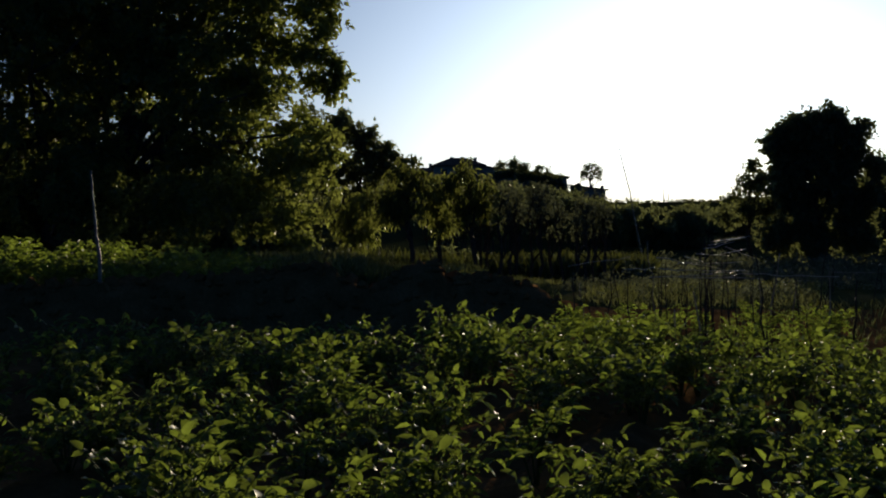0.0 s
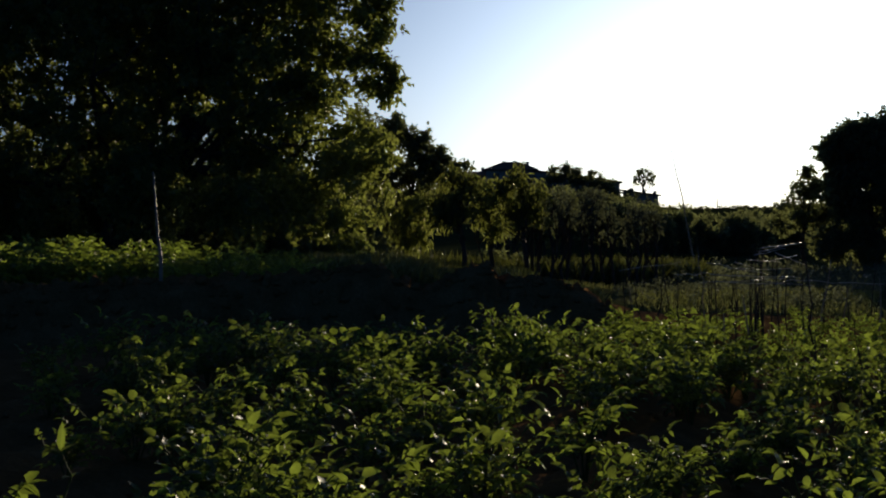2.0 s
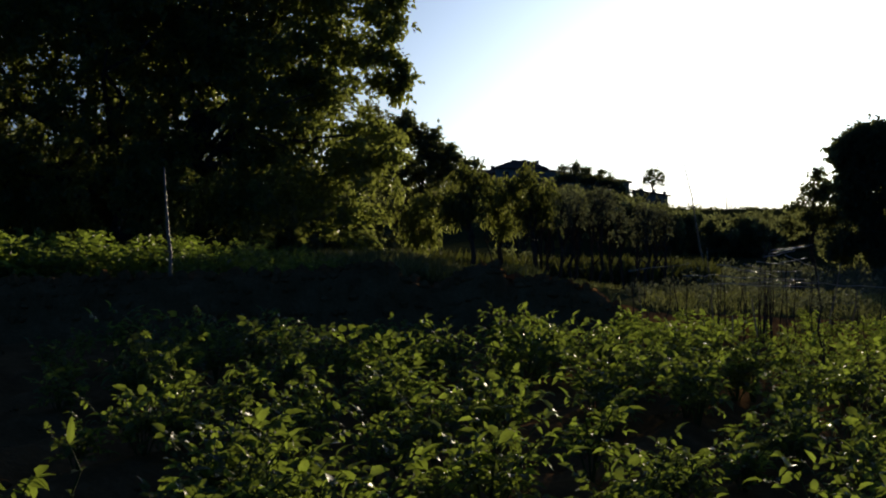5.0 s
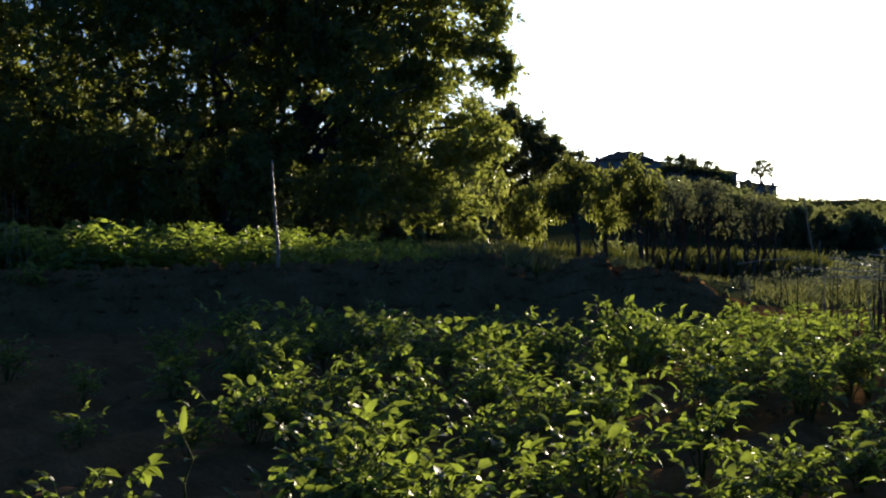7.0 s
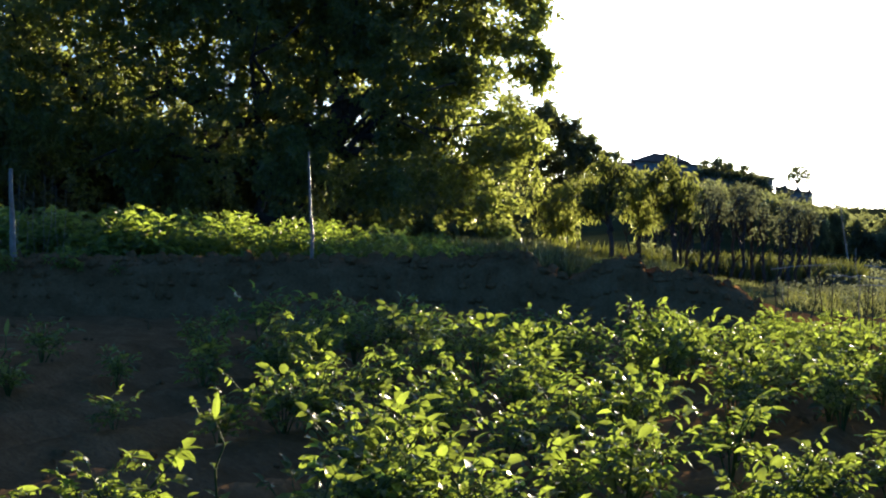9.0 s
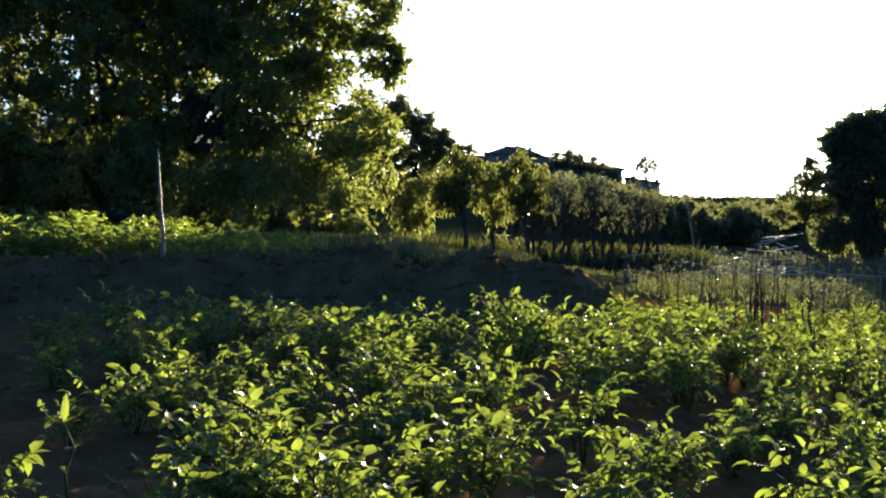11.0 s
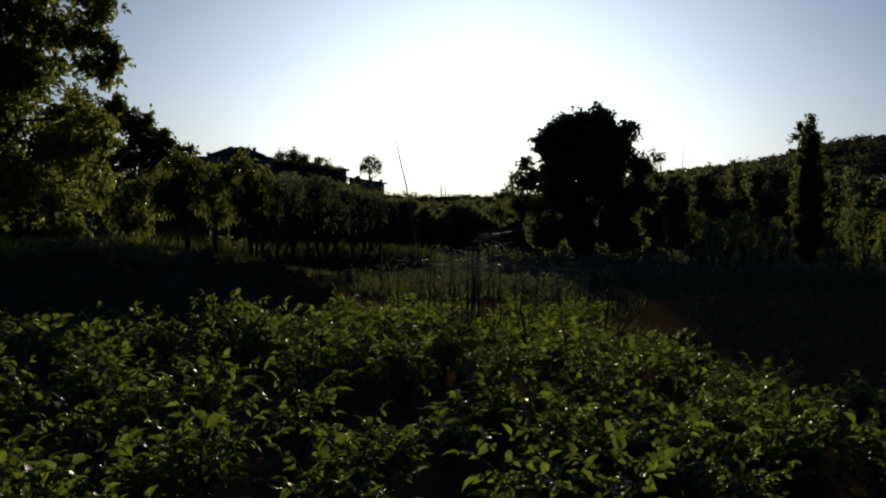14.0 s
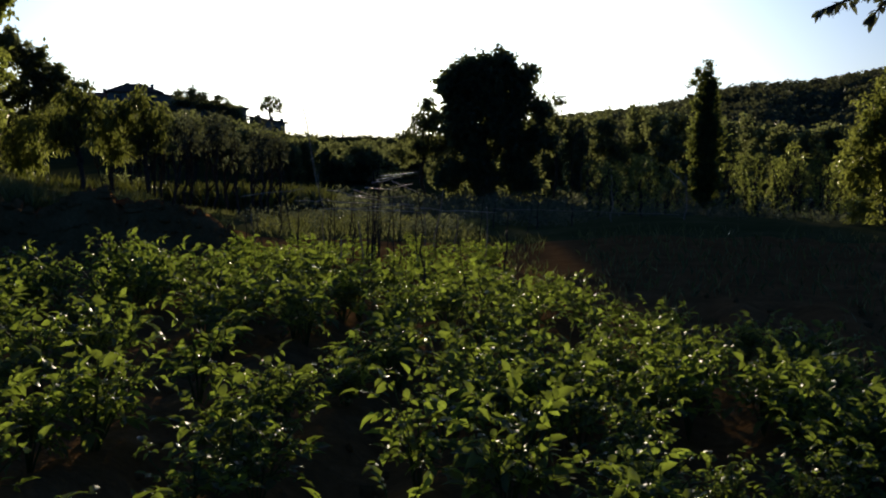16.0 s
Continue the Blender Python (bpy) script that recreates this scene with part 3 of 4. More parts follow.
# peach trees with hanging leaves
for az, r, lobs in [
    (-5.2, 27, [(-5.7, 1.35, 27, 0.32), (-6.3, 0.5, 27, 0.36), (-5.2, 0.5, 27, 0.34), (-5.9, -0.1, 27, 0.36), (-6.7, 0.0, 27, 0.28)]),
    (-2.7, 28, [(-3.0, 1.3, 28, 0.3), (-2.4, 0.9, 28, 0.3), (-3.5, 0.6, 28, 0.32), (-2.3, 0.1, 28, 0.28), (-3.1, -0.1, 28, 0.32), (-2.1, -0.4, 28, 0.18)]),
    (-4.0, 29, [(-4.2, 0.9, 29, 0.3), (-4.4, 0.1, 29, 0.34), (-3.9, -0.6, 29, 0.28)]),
    (-7.9, 28.5, [(-7.6, 0.2, 28, 0.36), (-8.4, 0.0, 28, 0.36), (-8.0, -0.9, 28, 0.34), (-7.2, -1.0, 28, 0.26)]),
]:
    root = ground_at(az, r)
    tree("peach_tree", root, [rel(root, a, e * 1.06 + 0.12, d, w * 1.18) for a, e, d, w in lobs], rng, PEACH_LEAF, "small fruit tree with long drooping sunlit leaves", "tree", (0.065, 0.04), 190, 15, 0.16, 0.26, 0.2, 5, 0.4, 1.0, 0.9, group="small fruit trees")

# orchard: a row of slender young trees, then a dark canopy farther off
for k in range(13):
    az = -2.4 + 0.46 * k + rng.uniform(-0.16, 0.16)
    r = rng.uniform(28, 31)
    root = ground_at(az, r)
    lobes = [rel(root, az + rng.uniform(-0.4, 0.4), (0.75 if az < 1.2 else 0.1) - 0.5 * q + rng.uniform(-0.2, 0.25), r, r * 0.0065 * rng.uniform(0.8, 1.2)) for q in range(3)]
    tree("young_tree", root, lobes, rng, ALMOND_LEAF, "slender young fruit tree with a bare dark trunk", "tree", (0.045, 0.03), 48, 11, 0.12, 0.35, 0.2, 2, 0.4, 0.6, 0.3, group="young trees in grass")
for k in range(46):
    az = -4.0 + 0.29 * k + rng.uniform(-0.15, 0.15)
    r = rng.uniform(52, 74) if az < -1.5 else rng.uniform(80, 102)
    top = lerp_table([(-4, 1.1), (-1, 1.1), (1.3, 0.95), (2, 0.6), (3.3, 0.25), (5, 0.1), (9.5, 0.1)], az) + rng.uniform(-0.3, 0.05)
    root = ground_at(az, r)
    rad = r * 0.0095
    lobes = [rel(root, az + rng.uniform(-0.3, 0.3), top - 0.55 - 0.5 * q, r + rng.uniform(-0.3, 0.3), rad * rng.uniform(0.8, 1.25)) for q in range(3)]
    if not -3 < az < 2.5:
        lobes.append(rel(root, az, -2.1, r, rad * 0.8))
    tree("orchard_tree", root, lobes, rng, DARK_LEAF, "shaded orchard tree in a dark row", "tree", (0.08, 0.05), 95, 16, 0.22, 0.5, 0.3, 2, 0.4, group="orchard trees")

# round tree right of the sun, with its smaller neighbours
root = ground_at(12, 60)
lobes = [rel(root, *q) for q in [(11.2, 3.1, 60, 0.85), (12.6, 3.35, 60, 0.8), (10.6, 2.3, 60, 0.8), (12, 2.0, 60, 1.3), (13.5, 2.3, 60, 0.9), (14.0, 3.2, 60.3, 0.35), (14.5, 1.5, 60, 0.6), (11, 1.0, 60, 1.1), (13, 0.8, 60, 1.2), (14.6, 0.3, 60, 0.8), (11.5, -0.4, 60, 1.0), (13.4, -0.5, 60, 1.0), (10.6, -1.4, 60, 0.9), (12.2, -1.6, 60, 1.0), (13.8, -1.6, 60, 0.9), (12.9, 3.65, 60, 0.45), (11.9, 3.0, 60, 0.75), (12.3, 3.1, 60.4, 0.8), (11.0, 2.6, 60.4, 0.7), (13.2, 2.9, 60.3, 0.6)]]
tree("round_tree", root, lobes, rng, DARK_LEAF, "tall dark rounded tree standing against the sun", "tree", (0.22, 0.12), 130, 24, 0.24, 0.62, 0.36, 7, 0.5, clump=14)
root = ground_at(9.4, 62)
lobes = [rel(root, *q) for q in [(9.5, 1.6, 62, 0.42), (9.2, 0.9, 62, 0.5), (9.9, 0.9, 62, 0.6), (8.7, 0.3, 62, 0.4), (9.5, -0.2, 62, 0.8), (10.2, -0.2, 62, 0.7), (8.4, -0.5, 62, 0.5)]]
tree("bushy_tree", root, lobes, rng, DARK_LEAF, "low dark tree in a gap of the skyline", "tree", (0.12, 0.06), 90, 20, 0.2, 0.6, 0.3, 4, 0.35)
root = ground_at(15.2, 62)
lobes = [rel(root, *q) for q in [(15.25, 1.95, 62, 0.3), (15.1, 1.3, 62, 0.3), (15.4, 0.9, 62, 0.4)]]
tree("thin_tree", root, lobes, rng, DARK_LEAF, "thin dark tree with a small tuft of leaves", "tree", (0.06, 0.03), 120, 18, 0.17, 0.6, 0.26, 3, 0.35)

# hedge-like wood from the round tree to the poplar
for k in range(20):
    az = 14.6 + 0.75 * k + rng.uniform(-0.2, 0.2)
    r = rng.uniform(66, 84)
    top = lerp_table([(14, 1.4), (17.7, 1.6), (19.4, 1.95), (22, 1.4), (30, 0.9)], az) + rng.uniform(-0.25, 0.1)
    root = ground_at(az, r)
    rad = r * 0.012
    lobes = [rel(root, az + rng.uniform(-0.35, 0.35), top - 0.65 - 0.75 * q, r, rad * rng.uniform(0.85, 1.2)) for q in range(5)]
    tree("hedgerow_tree", root, lobes, rng, DARK_LEAF, "dark hedgerow tree below the wooded hill", "tree", (0.09, 0.05), 60, 18, 0.24, 0.55, 0.36, 2, 0.35, group="hedgerow trees")

# poplar
root = ground_at(21.8, 46)
lobes = []
for q in range(20):
    el = -2.7 + 0.305 * q
    rad = lerp_table([(-2.7, 0.36), (-1.4, 0.5), (1.2, 0.52), (2.3, 0.4), (3.2, 0.2)], el)
    lobes.append(rel(root, 21.75 + (0.2 if q % 2 else -0.2) * rad + rng.uniform(-0.08, 0.08), el, 46 + rng.uniform(-0.1, 0.1), rad))
lobes += [rel(root, 21.2, 2.75, 46, 0.15), rel(root, 21.3, 3.15, 46, 0.1), rel(root, 21.75, 3.5, 46, 0.1), rel(root, 22.1, 2.6, 46, 0.18)]
tree("poplar_tree", root, lobes, rng, POPLAR_LEAF, "tall narrow poplar standing above the orchard", "tree", (0.12, 0.07), 210, 18, 0.12, 0.7, 0.2, 4, 0.4, -0.6, -0.8)

# slender young trees on the right
for k in range(34):
    az = 17.0 + 0.36 * k + rng.uniform(-0.2, 0.2)
    r = rng.uniform(30, 42)
    root = ground_at(az, r)
    if 20.7 < az < 22.6:
        continue
    top = rng.uniform(-0.9, 0.4) if az > 22 else rng.uniform(-1.0, -0.2)
    lean = rng.uniform(-0.2, 0.2)
    lobes = [rel(root, az + lean + rng.uniform(-0.22, 0.22), top - 0.2 - 0.46 * q, r, r * 0.0033 * rng.uniform(0.6, 1.25)) for q in range(6)]
    tree("young_tree", root, lobes, rng, POPLAR_LEAF if k % 3 else PEACH_LEAF, "slender young orchard tree catching low sun", "tree", (0.05, 0.035), 130, 11, 0.1, 0.38, 0.2, 3, 0.5, 0.4, 0.3, group="young orchard trees")
root = ground_at(29.5, 24)
lobes = [rel(root, *q) for q in [(29.6, 2.2, 24, 0.5), (28.9, 1.2, 24, 0.38), (29.9, 0.6, 24, 0.6), (28.4, 0.1, 24, 0.36), (29.3, -0.8, 24, 0.5), (28.2, -1.3, 24, 0.3), (30.5, -1.5, 24, 0.6), (28.9, -2.4, 24, 0.35), (30.8, 2.0, 24, 0.7)]]
tree("fruit_tree", root, lobes, rng, PEACH_LEAF, "leafy fruit tree with yellow-green sunlit foliage", "tree", (0.08, 0.05), 150, 22, 0.13, 0.4, 0.24, 6, 0.45, 0.5, 0.4)

# lone tree on the ridge
root = at(2.55, 220, up_to(0.55, 220))
lobes = [rel(root, 2.6 + 0.4 * math.cos(q), 1.42 + 0.38 * math.sin(q), 220 + 0.6 * math.cos(2 * q), 0.62) for q in np.linspace(-0.5, math.pi + 0.5, 10)]
lobes += [rel(root, 2.42, 1.45, 219.5, 0.6), rel(root, 2.8, 1.42, 220.5, 0.6), rel(root, 2.6, 1.3, 220, 0.5), rel(root, 2.5, 1.62, 220.4, 0.55), rel(root, 2.72, 1.6, 219.6, 0.55)]
tree("lone_tree", root, lobes, np.random.default_rng(5), DARK_LEAF, "lone open-crowned tree on the ridge beside the houses", "tree", (0.2, 0.13), 52, 8, 0.26, 0.6, 0.3, 11, 0.3, clump=6)


# ---- houses on the ridge ----
def box(buf, lo, hi):
    (a, b, c), (d, e, f) = lo, hi
    buf.add([(a, b, c), (d, b, c), (d, e, c), (a, e, c), (a, b, f), (d, b, f), (d, e, f), (a, e, f)],
            [(0, 3, 2, 1), (4, 5, 6, 7), (0, 1, 5, 4), (1, 2, 6, 5), (2, 3, 7, 6), (3, 0, 4, 7)])


def house(az, r, base, width, depth, eave, ridge, hip, label, chimneys, windows, slope=0.0):
    """A plastered house facing the field: walls, tiled roof with eaves, chimneys, windows."""
    ob = thing("house", at(az, r, base), label, "house", "houses on the ridge")
    ob.rotation_euler = (0, 0, radians(-az))
    w, d = width / 2, depth / 2
    b = Buf()
    if slope:
        lo, hi = ridge - slope * (1 - 0.45 / width), ridge - slope * 0.45 / width
        b.add([(-w, -d, 0), (w, -d, 0), (w, d, 0), (-w, d, 0), (-w, -d, hi), (w, -d, lo), (w, d, lo), (-w, d, hi)],
              [(0, 3, 2, 1), (4, 5, 6, 7), (0, 1, 5, 4), (1, 2, 6, 5), (2, 3, 7, 6), (3, 0, 4, 7)])
    else:
        box(b, (-w, -d, 0), (w, d, eave))
    if not hip and not slope:
        for x in (-w, w - 0.3):
            b.add([(x, -d, eave), (x + 0.3, -d, eave), (x + 0.3, d, eave), (x, d, eave), (x, 0, ridge - 0.1), (x + 0.3, 0, ridge - 0.1)],
                  [(0, 1, 5, 4), (2, 3, 4, 5), (0, 4, 3), (1, 2, 5)])
    part("wall", b, PLASTER, ob)
    b = Buf()
    o, t = 0.45, 0.18
    if slope:
        v = [(-w - o, -d - o, ridge), (w + o, -d - o, ridge - slope), (w + o, d + o, ridge - slope), (-w - o, d + o, ridge)]
        b.add(v + [(x, y, z + t) for x, y, z in v], [(0, 3, 2, 1), (4, 5, 6, 7), (0, 1, 5, 4), (1, 2, 6, 5), (2, 3, 7, 6), (3, 0, 4, 7)])
    else:
        k = w - hip
        v = [(-w - o, -d - o, eave - 0.05), (w + o, -d - o, eave - 0.05), (w + o, d + o, eave - 0.05), (-w - o, d + o, eave - 0.05)]
        v += [(x, y, z + t) for x, y, z in v] + [(-k, 0, ridge + t), (k, 0, ridge + t)]
        b.add(v, [(0, 3, 2, 1), (0, 1, 5, 4), (1, 2, 6, 5), (2, 3, 7, 6), (3, 0, 4, 7), (4, 5, 9, 8), (6, 7, 8, 9), (5, 6, 9), (7, 4, 8)])
    roof = part("roof", b, TILES, ob)
    for x, h in chimneys:
        b = Buf()
        z = ridge - (slope * (x + w) / width if slope else abs(x) / w * (ridge - eave) * (1 if hip else 0))
        box(b, (x - 0.25, -0.25, z - 0.6), (x + 0.25, 0.25, z + h))
        box(b, (x - 0.33, -0.33, z + h), (x + 0.33, 0.33, z + h + 0.1))
        part("chimney", b, PLASTER, roof)
    for x, z in windows:
        b = Buf()
        box(b, (x - 0.45, -d - 0.03, z), (x + 0.45, -d - 0.005, z + 1.3))
        win = part("window", b, WINDOW, ob, "dark window")
        b = Buf()
        box(b, (x - 0.6, -d - 0.12, z - 0.1), (x + 0.6, -d - 0.004, z - 0.004))
        part("sill", b, PLASTER, win)
    return ob


house(-3.25, 200, 3.4, 7.6, 7.0, 4.55, 5.75, 2.6, "two-storey house with a hipped tile roof", [(-1.0, 0.5), (0.6, 0.4), (2.6, 0.9)], [(-2.2, 2.8), (0.2, 2.8), (2.4, 2.8), (-2.2, 0.6), (2.4, 0.6)])
house(-5.0, 206, 3.6, 5.4, 7.0, 3.6, 4.3, 0.0, "low tiled house beside a taller one", [(1.8, 0.7)], [(-1.4, 1.4), (1.2, 1.4)])
house(-0.3, 196, 2.4, 12.4, 8.0, 3.6, 5.3, 0.0, "long house under a single sloping roof", [], [(-4.5, 2.2), (-1.5, 2.0), (1.5, 1.9), (4.0, 1.8)], 1.9)
house(2.45, 202, 0.9, 5.4, 6.0, 3.1, 3.9, 0.0, "low outbuilding at the foot of the ridge", [(-1.4, 0.5), (0.6, 0.5), (2.2, 0.6)], [(-1.2, 1.2), (1.2, 1.2)], 0.9)

# bushes round the houses
for k, (az, el, rad) in enumerate([(-1.35, 1.98, 0.75), (-0.85, 2.05, 0.95), (-0.3, 1.9, 0.85), (0.25, 1.8, 0.8), (0.75, 1.6, 0.75), (1.15, 1.35, 0.7), (-1.8, 1.2, 1.3), (0.2, 0.9, 1.4), (-3.4, 0.9, 1.5), (-5.2, 0.9, 1.4), (1.6, 0.2, 1.3), (3.3, 0.05, 0.9), (4.6, 0.25, 0.45), (5.3, 0.2, 0.35)]):
    root = at(az, 185, land(az, 185))
    lobes = [rel(root, az, el - 0.12, 185, rad), rel(root, az + 0.15, el - 0.45, 185, rad * 1.1), rel(root, az - 0.2, el - 0.5, 185, rad)]
    tree("garden_tree", root, lobes, rng, DARK_LEAF, "dark garden tree in front of the ridge houses", "tree", (0.12, 0.07), 46, 10, 0.36, 0.55, 0.5, 2, 0.3, group="garden trees")


# ---- wooded hills ----
def hill_woods():
    leaf = Buf()
    for _ in range(2400):
        az = rng.uniform(14, 46) if rng.random() < 0.8 else rng.uniform(-50, 14)
        r = rng.uniform(150, 430) if az > 14 else rng.uniform(110, 400)
        z = land(az, min(r, 420))
        s = rng.uniform(1.2, 2.6) * (1.0 if az > 14 else 0.6)
        if 3 < az < 9.5:
            s *= 0.35
        p = np.array(at(az, r, z + s * 0.5))
        n = 80
        d = rand_dirs(rng, n)
        flat = np.cross(d, rand_dirs(rng, n))
        blades(leaf, p + d * [1, 1, 0.75] * s * rng.uniform(0.75, 1.02, (n, 1)), flat, d + rng.normal(0, 0.5, (n, 3)), s * rng.uniform(0.26, 0.44, n), s * 0.32, 0.1, 0.1, True)
    tagged(part("hill_woods", leaf, HILL_LEAF), "dense dark woods covering the far hillside", "woods", kind="stuff")


hill_woods()


# ---- posts, canes and wires ----
def stake(name, foot, head, radius, label, category, group="", bend=0.02, material=None, twigs=0, taper=1.0):
    """A rough wooden stake from foot to head, with knots."""
    foot, head = Vector(foot), Vector(head)
    b = Buf()
    line = crooked(rng, (0, 0, -0.1), head - foot, 7, bend)
    tube(b, line, [radius * f * rng.uniform(0.9, 1.12) * (1 - taper * 0.09 * i) for i, f in enumerate((1.15, 1.05, 1, 1, 0.95, 0.95, 0.9))], 7)
    for _ in range(twigs):
        q = line[rng.integers(2, 6)]
        d = Vector(rand_dirs(rng, 1)[0]) * rng.uniform(0.05, 0.16)
        tube(b, [q, q + d * 0.6, q + d], [radius * 0.4, radius * 0.3, radius * 0.15], 4)
    ob = part(name, b, material or CANE, smooth=True)
    ob.location = foot
    return tagged(ob, label, category, group)


stake("wooden_stake", at(-18.5, 15.95, 0.55), at(-18.88, 15.95, up_to(1.83, 15.95)), 0.025, "thin weathered wooden stake in the earth bank", "stake", bend=0.006, twigs=2)
stake("fence_post", at(-31.2, 16.0, 0.4), at(-31.4, 16.0, up_to(0.6, 16.0)), 0.05, "split wooden fence post at the crop's edge", "fence post", bend=0.008)
stake("tall_pole", at(-32.0, 15.3, 0.1), at(-32.2, 15.3, up_to(4.4, 15.3)), 0.028, "tall thin pale pole beside the fence post", "pole", bend=0.012, twigs=2)

# bean stakes behind the potato field
for k in range(24):
    az = rng.uniform(2.2, 15.5)
    r = rng.uniform(10.2, 18)
    h = rng.uniform(0.45, 1.2)
    p = at(az, r, land(az, r))
    stake("bean_stake", p, p + Vector((rng.normal(0, 0.1), rng.normal(0, 0.1), h)), rng.uniform(0.007, 0.015), "thin dark bean stake in bare soil", "stake", "bean stakes", 0.012, BARK if k % 3 else CANE, twigs=k % 3)
# sticks laid across the stakes
for az0, el0, az1, el1, r in [(5.3, -2.25, 8.0, -2.75, 14.5), (5.4, -2.72, 9.0, -2.8, 14), (7.2, -2.95, 9.2, -2.85, 15), (7.6, -1.6, 9.0, -1.4, 15.5), (7.3, -1.9, 8.6, -1.6, 15), (1.5, -2.6, 4.2, -2.2, 16), (7.0, -2.1, 8.4, -2.2, 15.2), (5.0, -3.1, 9.8, -3.2, 14.6), (6.2, -2.5, 8.9, -2.45, 15.8), (8.2, -1.8, 9.4, -2.3, 15.1), (3.9, -2.75, 5.4, -2.7, 15.3), (6.3, -3.05, 9.6, -3.0, 15.6), (9.0, -3.0, 12.9, -3.1, 16.5), (7.5, -1.75, 9.3, -1.35, 15.3), (8.0, -2.15, 9.1, -1.9, 15.4), (6.5, -2.2, 7.3, -2.45, 14.8)]:
    a, c = at(az0, r, up_to(el0, r)), at(az1, r + 0.4, up_to(el1, r + 0.4))
    b = Buf()
    tube(b, crooked(rng, (0, 0, 0), c - a, 6, 0.012), [0.006, 0.006, 0.005, 0.005, 0.004, 0.003], 6)
    ob = part("tied_cane", b, SUNLIT_WOOD, smooth=True)
    ob.location = a
    tagged(ob, "pale cane tied across the bean stakes", "cane", "canes across the stakes")
    for e in (a.lerp(c, 0.08), a.lerp(c, 0.9))[: 1 + (r < 15.0)]:
        stake("bean_stake", (e.x, e.y + 0.02, land(math.degrees(math.atan2(e.x, e.y)), r)), (e.x, e.y + 0.02, e.z + 0.06), 0.009, "thin dark bean stake in bare soil", "stake", "bean stakes", 0.01, BARK)
# the line of posts and the long rail on the right
a, c = at(12.6, 23.4, up_to(-2.92, 23.4)), at(20.9, 23.4, up_to(-2.98, 23.4))
b = Buf()
tube(b, crooked(rng, (0, 0, 0), c - a, 9, 0.002), [0.007] * 9, 6)
ob = part("fence_rail", b, CANE, smooth=True)
ob.location = a
tagged(ob, "long thin weathered rail on the fence posts", "fence rail")
for az, el, lean in [(12.7, -2.6, 0.0), (14.6, -2.4, 0.1), (16.2, -2.2, -0.1), (17.95, -1.3, -0.12), (19.2, -2.4, 0.0), (21.08, -1.2, 0.0)]:
    r = 23.46
    p = ground_at(az, r)
    stake("fence_post", p, at(az + lean, r, up_to(el, r)), 0.016, "crooked weathered post carrying a thin rail", "fence post", "posts of the thin rail", 0.022, BARK if el < -2 else CANE, twigs=4)
p = at(21.08, 23.42, up_to(-1.45, 23.42))
stake("forked_branch", p, at(20.35, 23.3, up_to(-0.98, 23.3)), 0.011, "pale bare branch resting on the fence post", "branch", bend=0.02, material=SUNLIT_WOOD)
stake("leaning_pole", at(5.0, 40, land(5.0, 40)), at(3.78, 40, up_to(2.65, 40)), 0.03, "long thin leaning pole above the orchard", "pole", bend=0.006)


# poles and a bare sapling on the skyline
for az, el0, el1, r, rad in [(5.75, 0.1, 0.72, 178, 0.09), (5.95, 0.1, 0.55, 178, 0.07), (7.9, -0.1, 0.42, 178, 0.07), (3.05, 0.4, 0.8, 178, 0.08)]:
    stake("utility_pole", at(az, r, min(up_to(el0, r), land(az, r))), at(az, r, up_to(el1, r)), rad, "thin dark pole standing on the far skyline", "pole", "poles on the skyline", 0.004, BARK)
for az, el in [(16.35, 2.5), (16.0, 2.05), (16.6, 2.0)]:
    stake("bare_sapling", at(az, 64, land(az, 64)), at(az + 0.12, 64, up_to(el, 64)), 0.035, "thin bare sapling above the hedgerow", "sapling", "bare saplings", 0.012, BARK, twigs=9, taper=1.6)


# ---- grass behind the bank ----
def grass(name, n, az_span, r_span, tall, label, seed):
    g = np.random.default_rng(seed)
    az, r = g.uniform(*az_span, n), np.sqrt(g.uniform(r_span[0] ** 2, r_span[1] ** 2, n))
    keep = np.array([noise.noise((a * 0.35, q * 0.3, seed)) > -0.25 for a, q in zip(az, r)])
    az, r = az[keep], r[keep]
    pos = np.array([tuple(ground_at(a, q)) for a, q in zip(az, r)])
    m = len(pos)
    b = Buf()
    way = np.stack([g.normal(0, 0.28, m), g.normal(0, 0.28, m), np.ones(m)], 1)
    nr = g.normal(size=(m, 3))
    nr[:, 2] = 0
    L = tall * g.uniform(0.4, 1.1, m)
    blades(b, pos, way, nr, L, 0.004 + 0.007 * g.random(m), 0.35, 0.1, True)
    tagged(part(name, b, GRASS), label, "grass", kind="stuff")


grass("tall_grass", 18000, (-12, -2.5), (18, 30), 0.36, "tall dry grass lit from behind", 3)
grass("orchard_grass", 17000, (-9, 5), (32, 47), 0.85, "pale sunlit grass under the orchard trees", 8)
grass("verge_grass", 7000, (-12, 12.5), (19, 27), 0.16, "rough grass beyond the bean stakes", 4)
grass("soil_weeds", 2600, (8, 34), (8.5, 20), 0.16, "sparse weeds on the bare soil", 6)
grass("bank_weeds", 1500, (-40, 2), (15.6, 17.0), 0.2, "sparse weeds along the earth bank", 5)


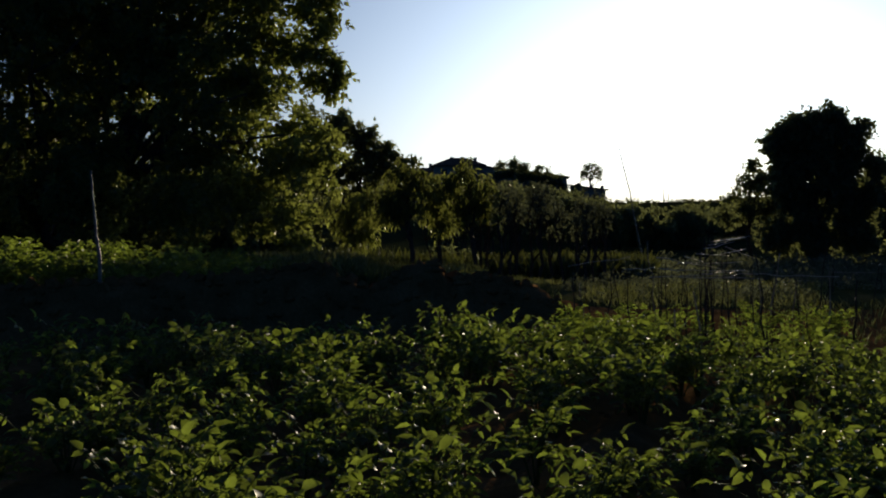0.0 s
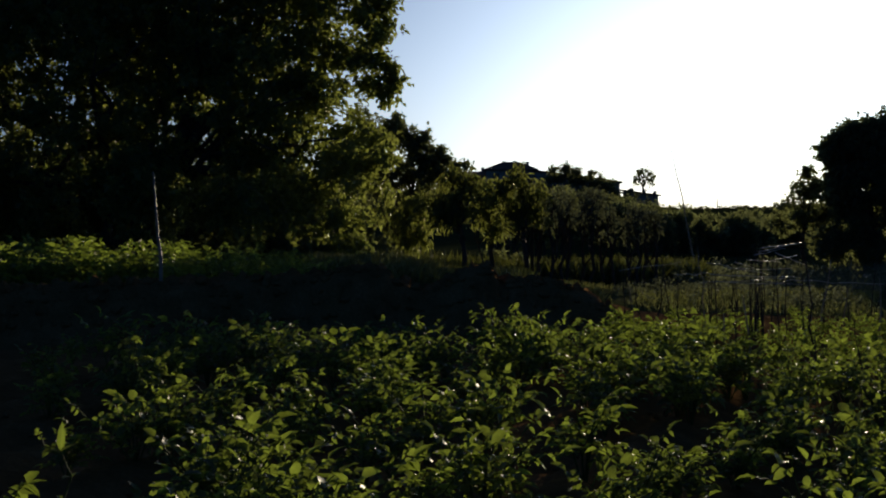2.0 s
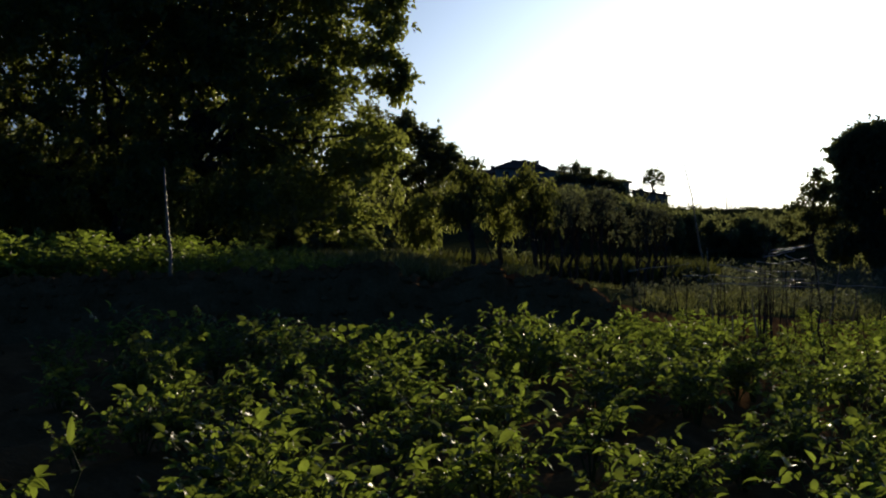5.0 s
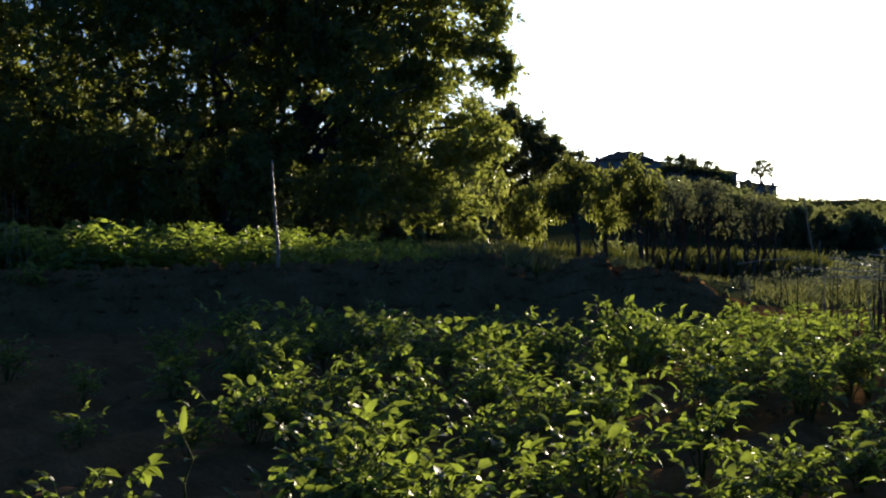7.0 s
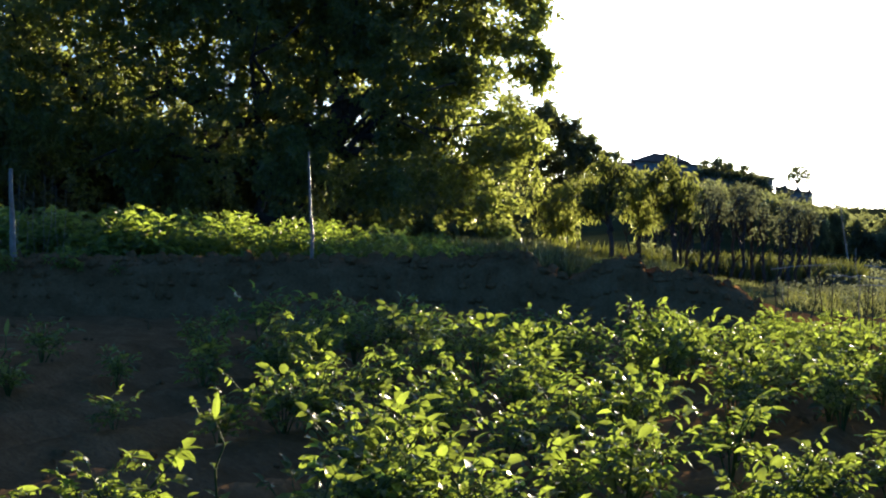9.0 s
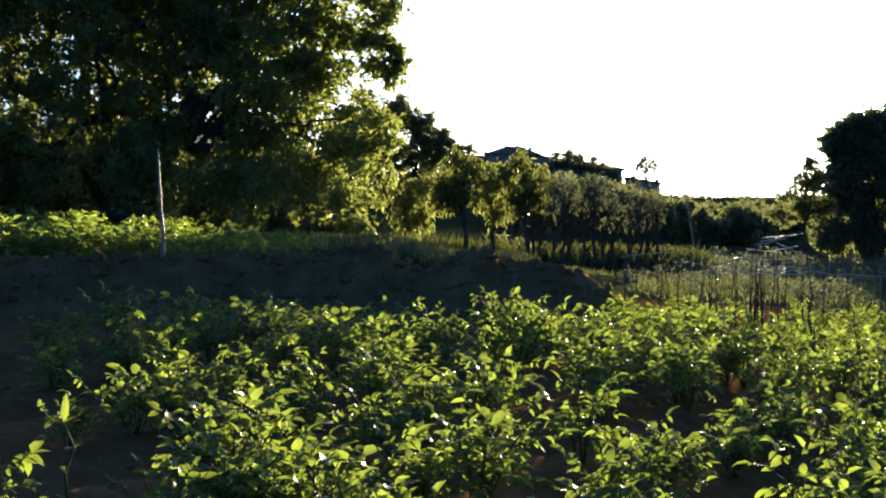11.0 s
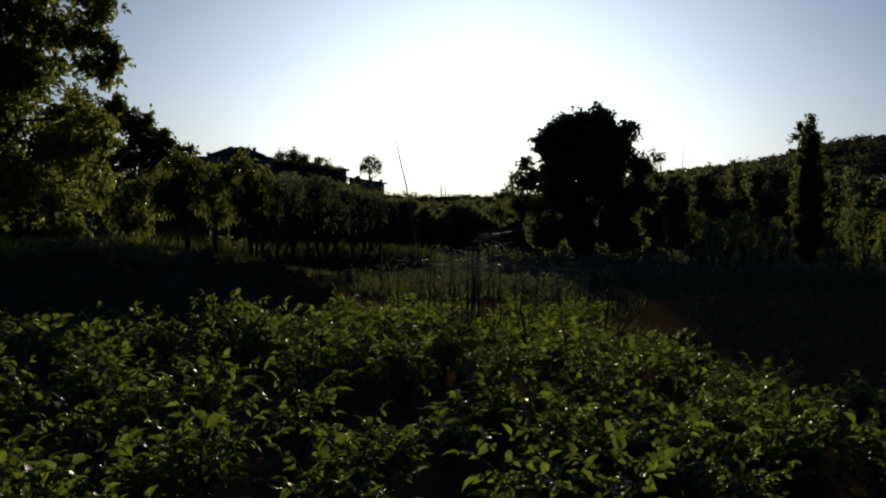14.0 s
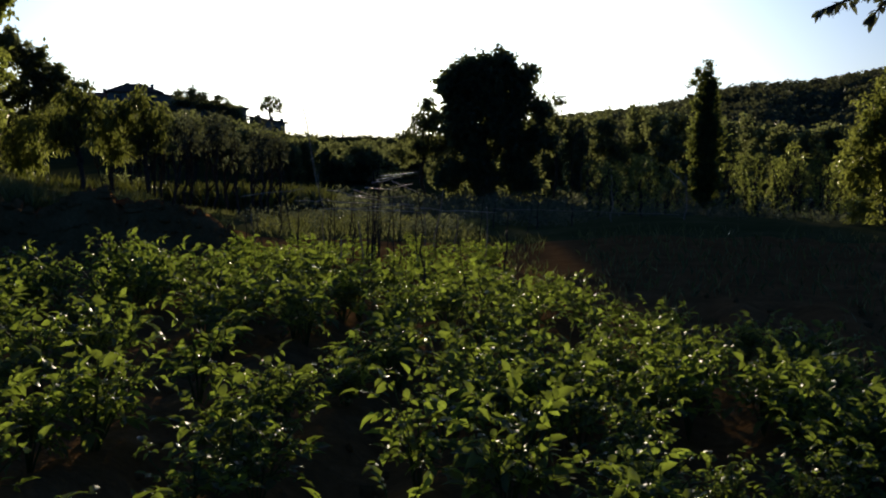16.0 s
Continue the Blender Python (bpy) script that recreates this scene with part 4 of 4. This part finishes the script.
def weed(place, height, n, label):
    """A broad-leaved weed: an upright stalk with large leaves and one tall blade."""
    ob = thing("broadleaf_weed", place, label, "weed")
    b, leaf = Buf(), Buf()
    line = crooked(rng, (0, 0, -0.05), (0.02, 0.0, height * 0.8), 5, 0.04)
    tube(b, line, [0.008, 0.007, 0.006, 0.005, 0.003], 5)
    part("stalk", b, STEM, ob, smooth=True)
    P, D, N, L = [tuple(line[-1])], [(0.05, 0.02, 1)], [(0.3, -1, 0.1)], [height * 0.26]
    for i in range(n):
        a = i * 2.3
        q = line[1 + i % 4]
        P.append(tuple(q)), D.append((math.cos(a), math.sin(a), rng.uniform(0.1, 0.7))), N.append((0, 0, 1)), L.append(rng.uniform(0.05, 0.1))
    L = np.array(L)
    blades(leaf, np.array(P), np.array(D), np.array(N), L, L * np.where(np.arange(len(L)) == 0, 0.27, 0.46), 0.2, 0.12, fine=True)
    part("foliage", leaf, POTATO_LEAF, ob)


weed(at(-22.95, 6.0, 0.03), 0.52, 9, "upright broad-leaved weed in a gap of the field")
weed(at(-31.6, 9.5, 0.03), 0.5, 12, "leafy weed at the field's edge")
for k in range(7):
    az = -31.0 + 0.3 * k
    p = at(az, 16.6, 0.5)
    stake("dry_stalk", p, at(az + rng.uniform(-0.1, 0.1), 16.6, up_to(rng.uniform(-0.3, 0.45), 16.6)), 0.0035, "dry pale plant stalk beside the fence post", "stalk", "dry stalks by the post", 0.015, twigs=4)


def scrub():
    """Low dark growth covering the ground between the stakes and the orchard."""
    leaf = Buf()
    for _ in range(900):
        az, r = rng.uniform(1.5, 34), rng.uniform(20, 58)
        if az > 12 and r < 24.5:
            continue
        s = rng.uniform(0.25, 0.6) * (0.7 + r / 60) * (0.55 if az > 16 else 0.7) * (0.6 if r < 32 else 1.0)
        p = np.array(ground_at(az, r)) + [0, 0, s * 0.3]
        n = 55
        d = rand_dirs(rng, n) * [1.1, 1.1, 0.8]
        blades(leaf, p + d * s * rng.uniform(0.4, 1.05, (n, 1)), rand_dirs(rng, n) + [0, 0, 0.3], rand_dirs(rng, n), s * rng.uniform(0.2, 0.45, n), s * 0.18, 0.2, 0.1, True)
    tagged(part("scrub", leaf, ALMOND_LEAF), "low dark scrub and weeds beyond the stakes", "scrub", kind="stuff")


scrub()

# ---- near branch on the right ----
def near_branch():
    root = at(40, 3.6, 0.0)
    ob = thing("almond_tree", root, "slim tree reaching a leafy branch over the field", "tree")
    b = Buf()
    line = crooked(rng, (0, 0, -0.1), at(40, 3.6, 2.3) - root, 6, 0.03)
    tube(b, line, [0.06, 0.055, 0.05, 0.045, 0.04, 0.03], 8)
    part("trunk", b, BARK, ob, smooth=True)
    tip = at(27.6, 3.3, up_to(5.75, 3.3)) - root
    arm = [line[-1]] + [Vector(p) for p in (at(33, 3.45, up_to(8.5, 3.45)) - root, at(30.8, 3.35, up_to(6.6, 3.35)) - root, at(28.9, 3.32, up_to(6.25, 3.32)) - root, tip)]
    b = Buf()
    tube(b, arm, [0.02, 0.012, 0.006, 0.004, 0.002], 6)
    sub = [arm[2], at(30.1, 3.3, up_to(5.9, 3.3)) - root, at(29.7, 3.3, up_to(5.3, 3.3)) - root]
    tube(b, sub, [0.004, 0.003, 0.0015], 5)
    branch = part("branch", b, BARK, ob, smooth=True)
    leaf = Buf()
    P, D = [], []
    for line_, n in ((arm[1:], 60), (sub, 22)):
        for i in range(n):
            f = (i + rng.random()) / n * (len(line_) - 1)
            k = min(int(f), len(line_) - 2)
            q = line_[k].lerp(line_[k + 1], f - k)
            d = (line_[k + 1] - line_[k]).normalized()
            P.append(tuple(q)), D.append(tuple(d * 0.7 + Vector(rng.normal(0, 0.6, 3)) + Vector((0, 0, -0.5))))
    m = len(P)
    blades(leaf, np.array(P), np.array(D), rand_dirs(rng, m) + [0, 0, 0.6], rng.uniform(0.026, 0.046, m), 0.014, 0.2, 0.15, fine=True)
    part("leaves", leaf, ALMOND_LEAF, branch)


near_branch()
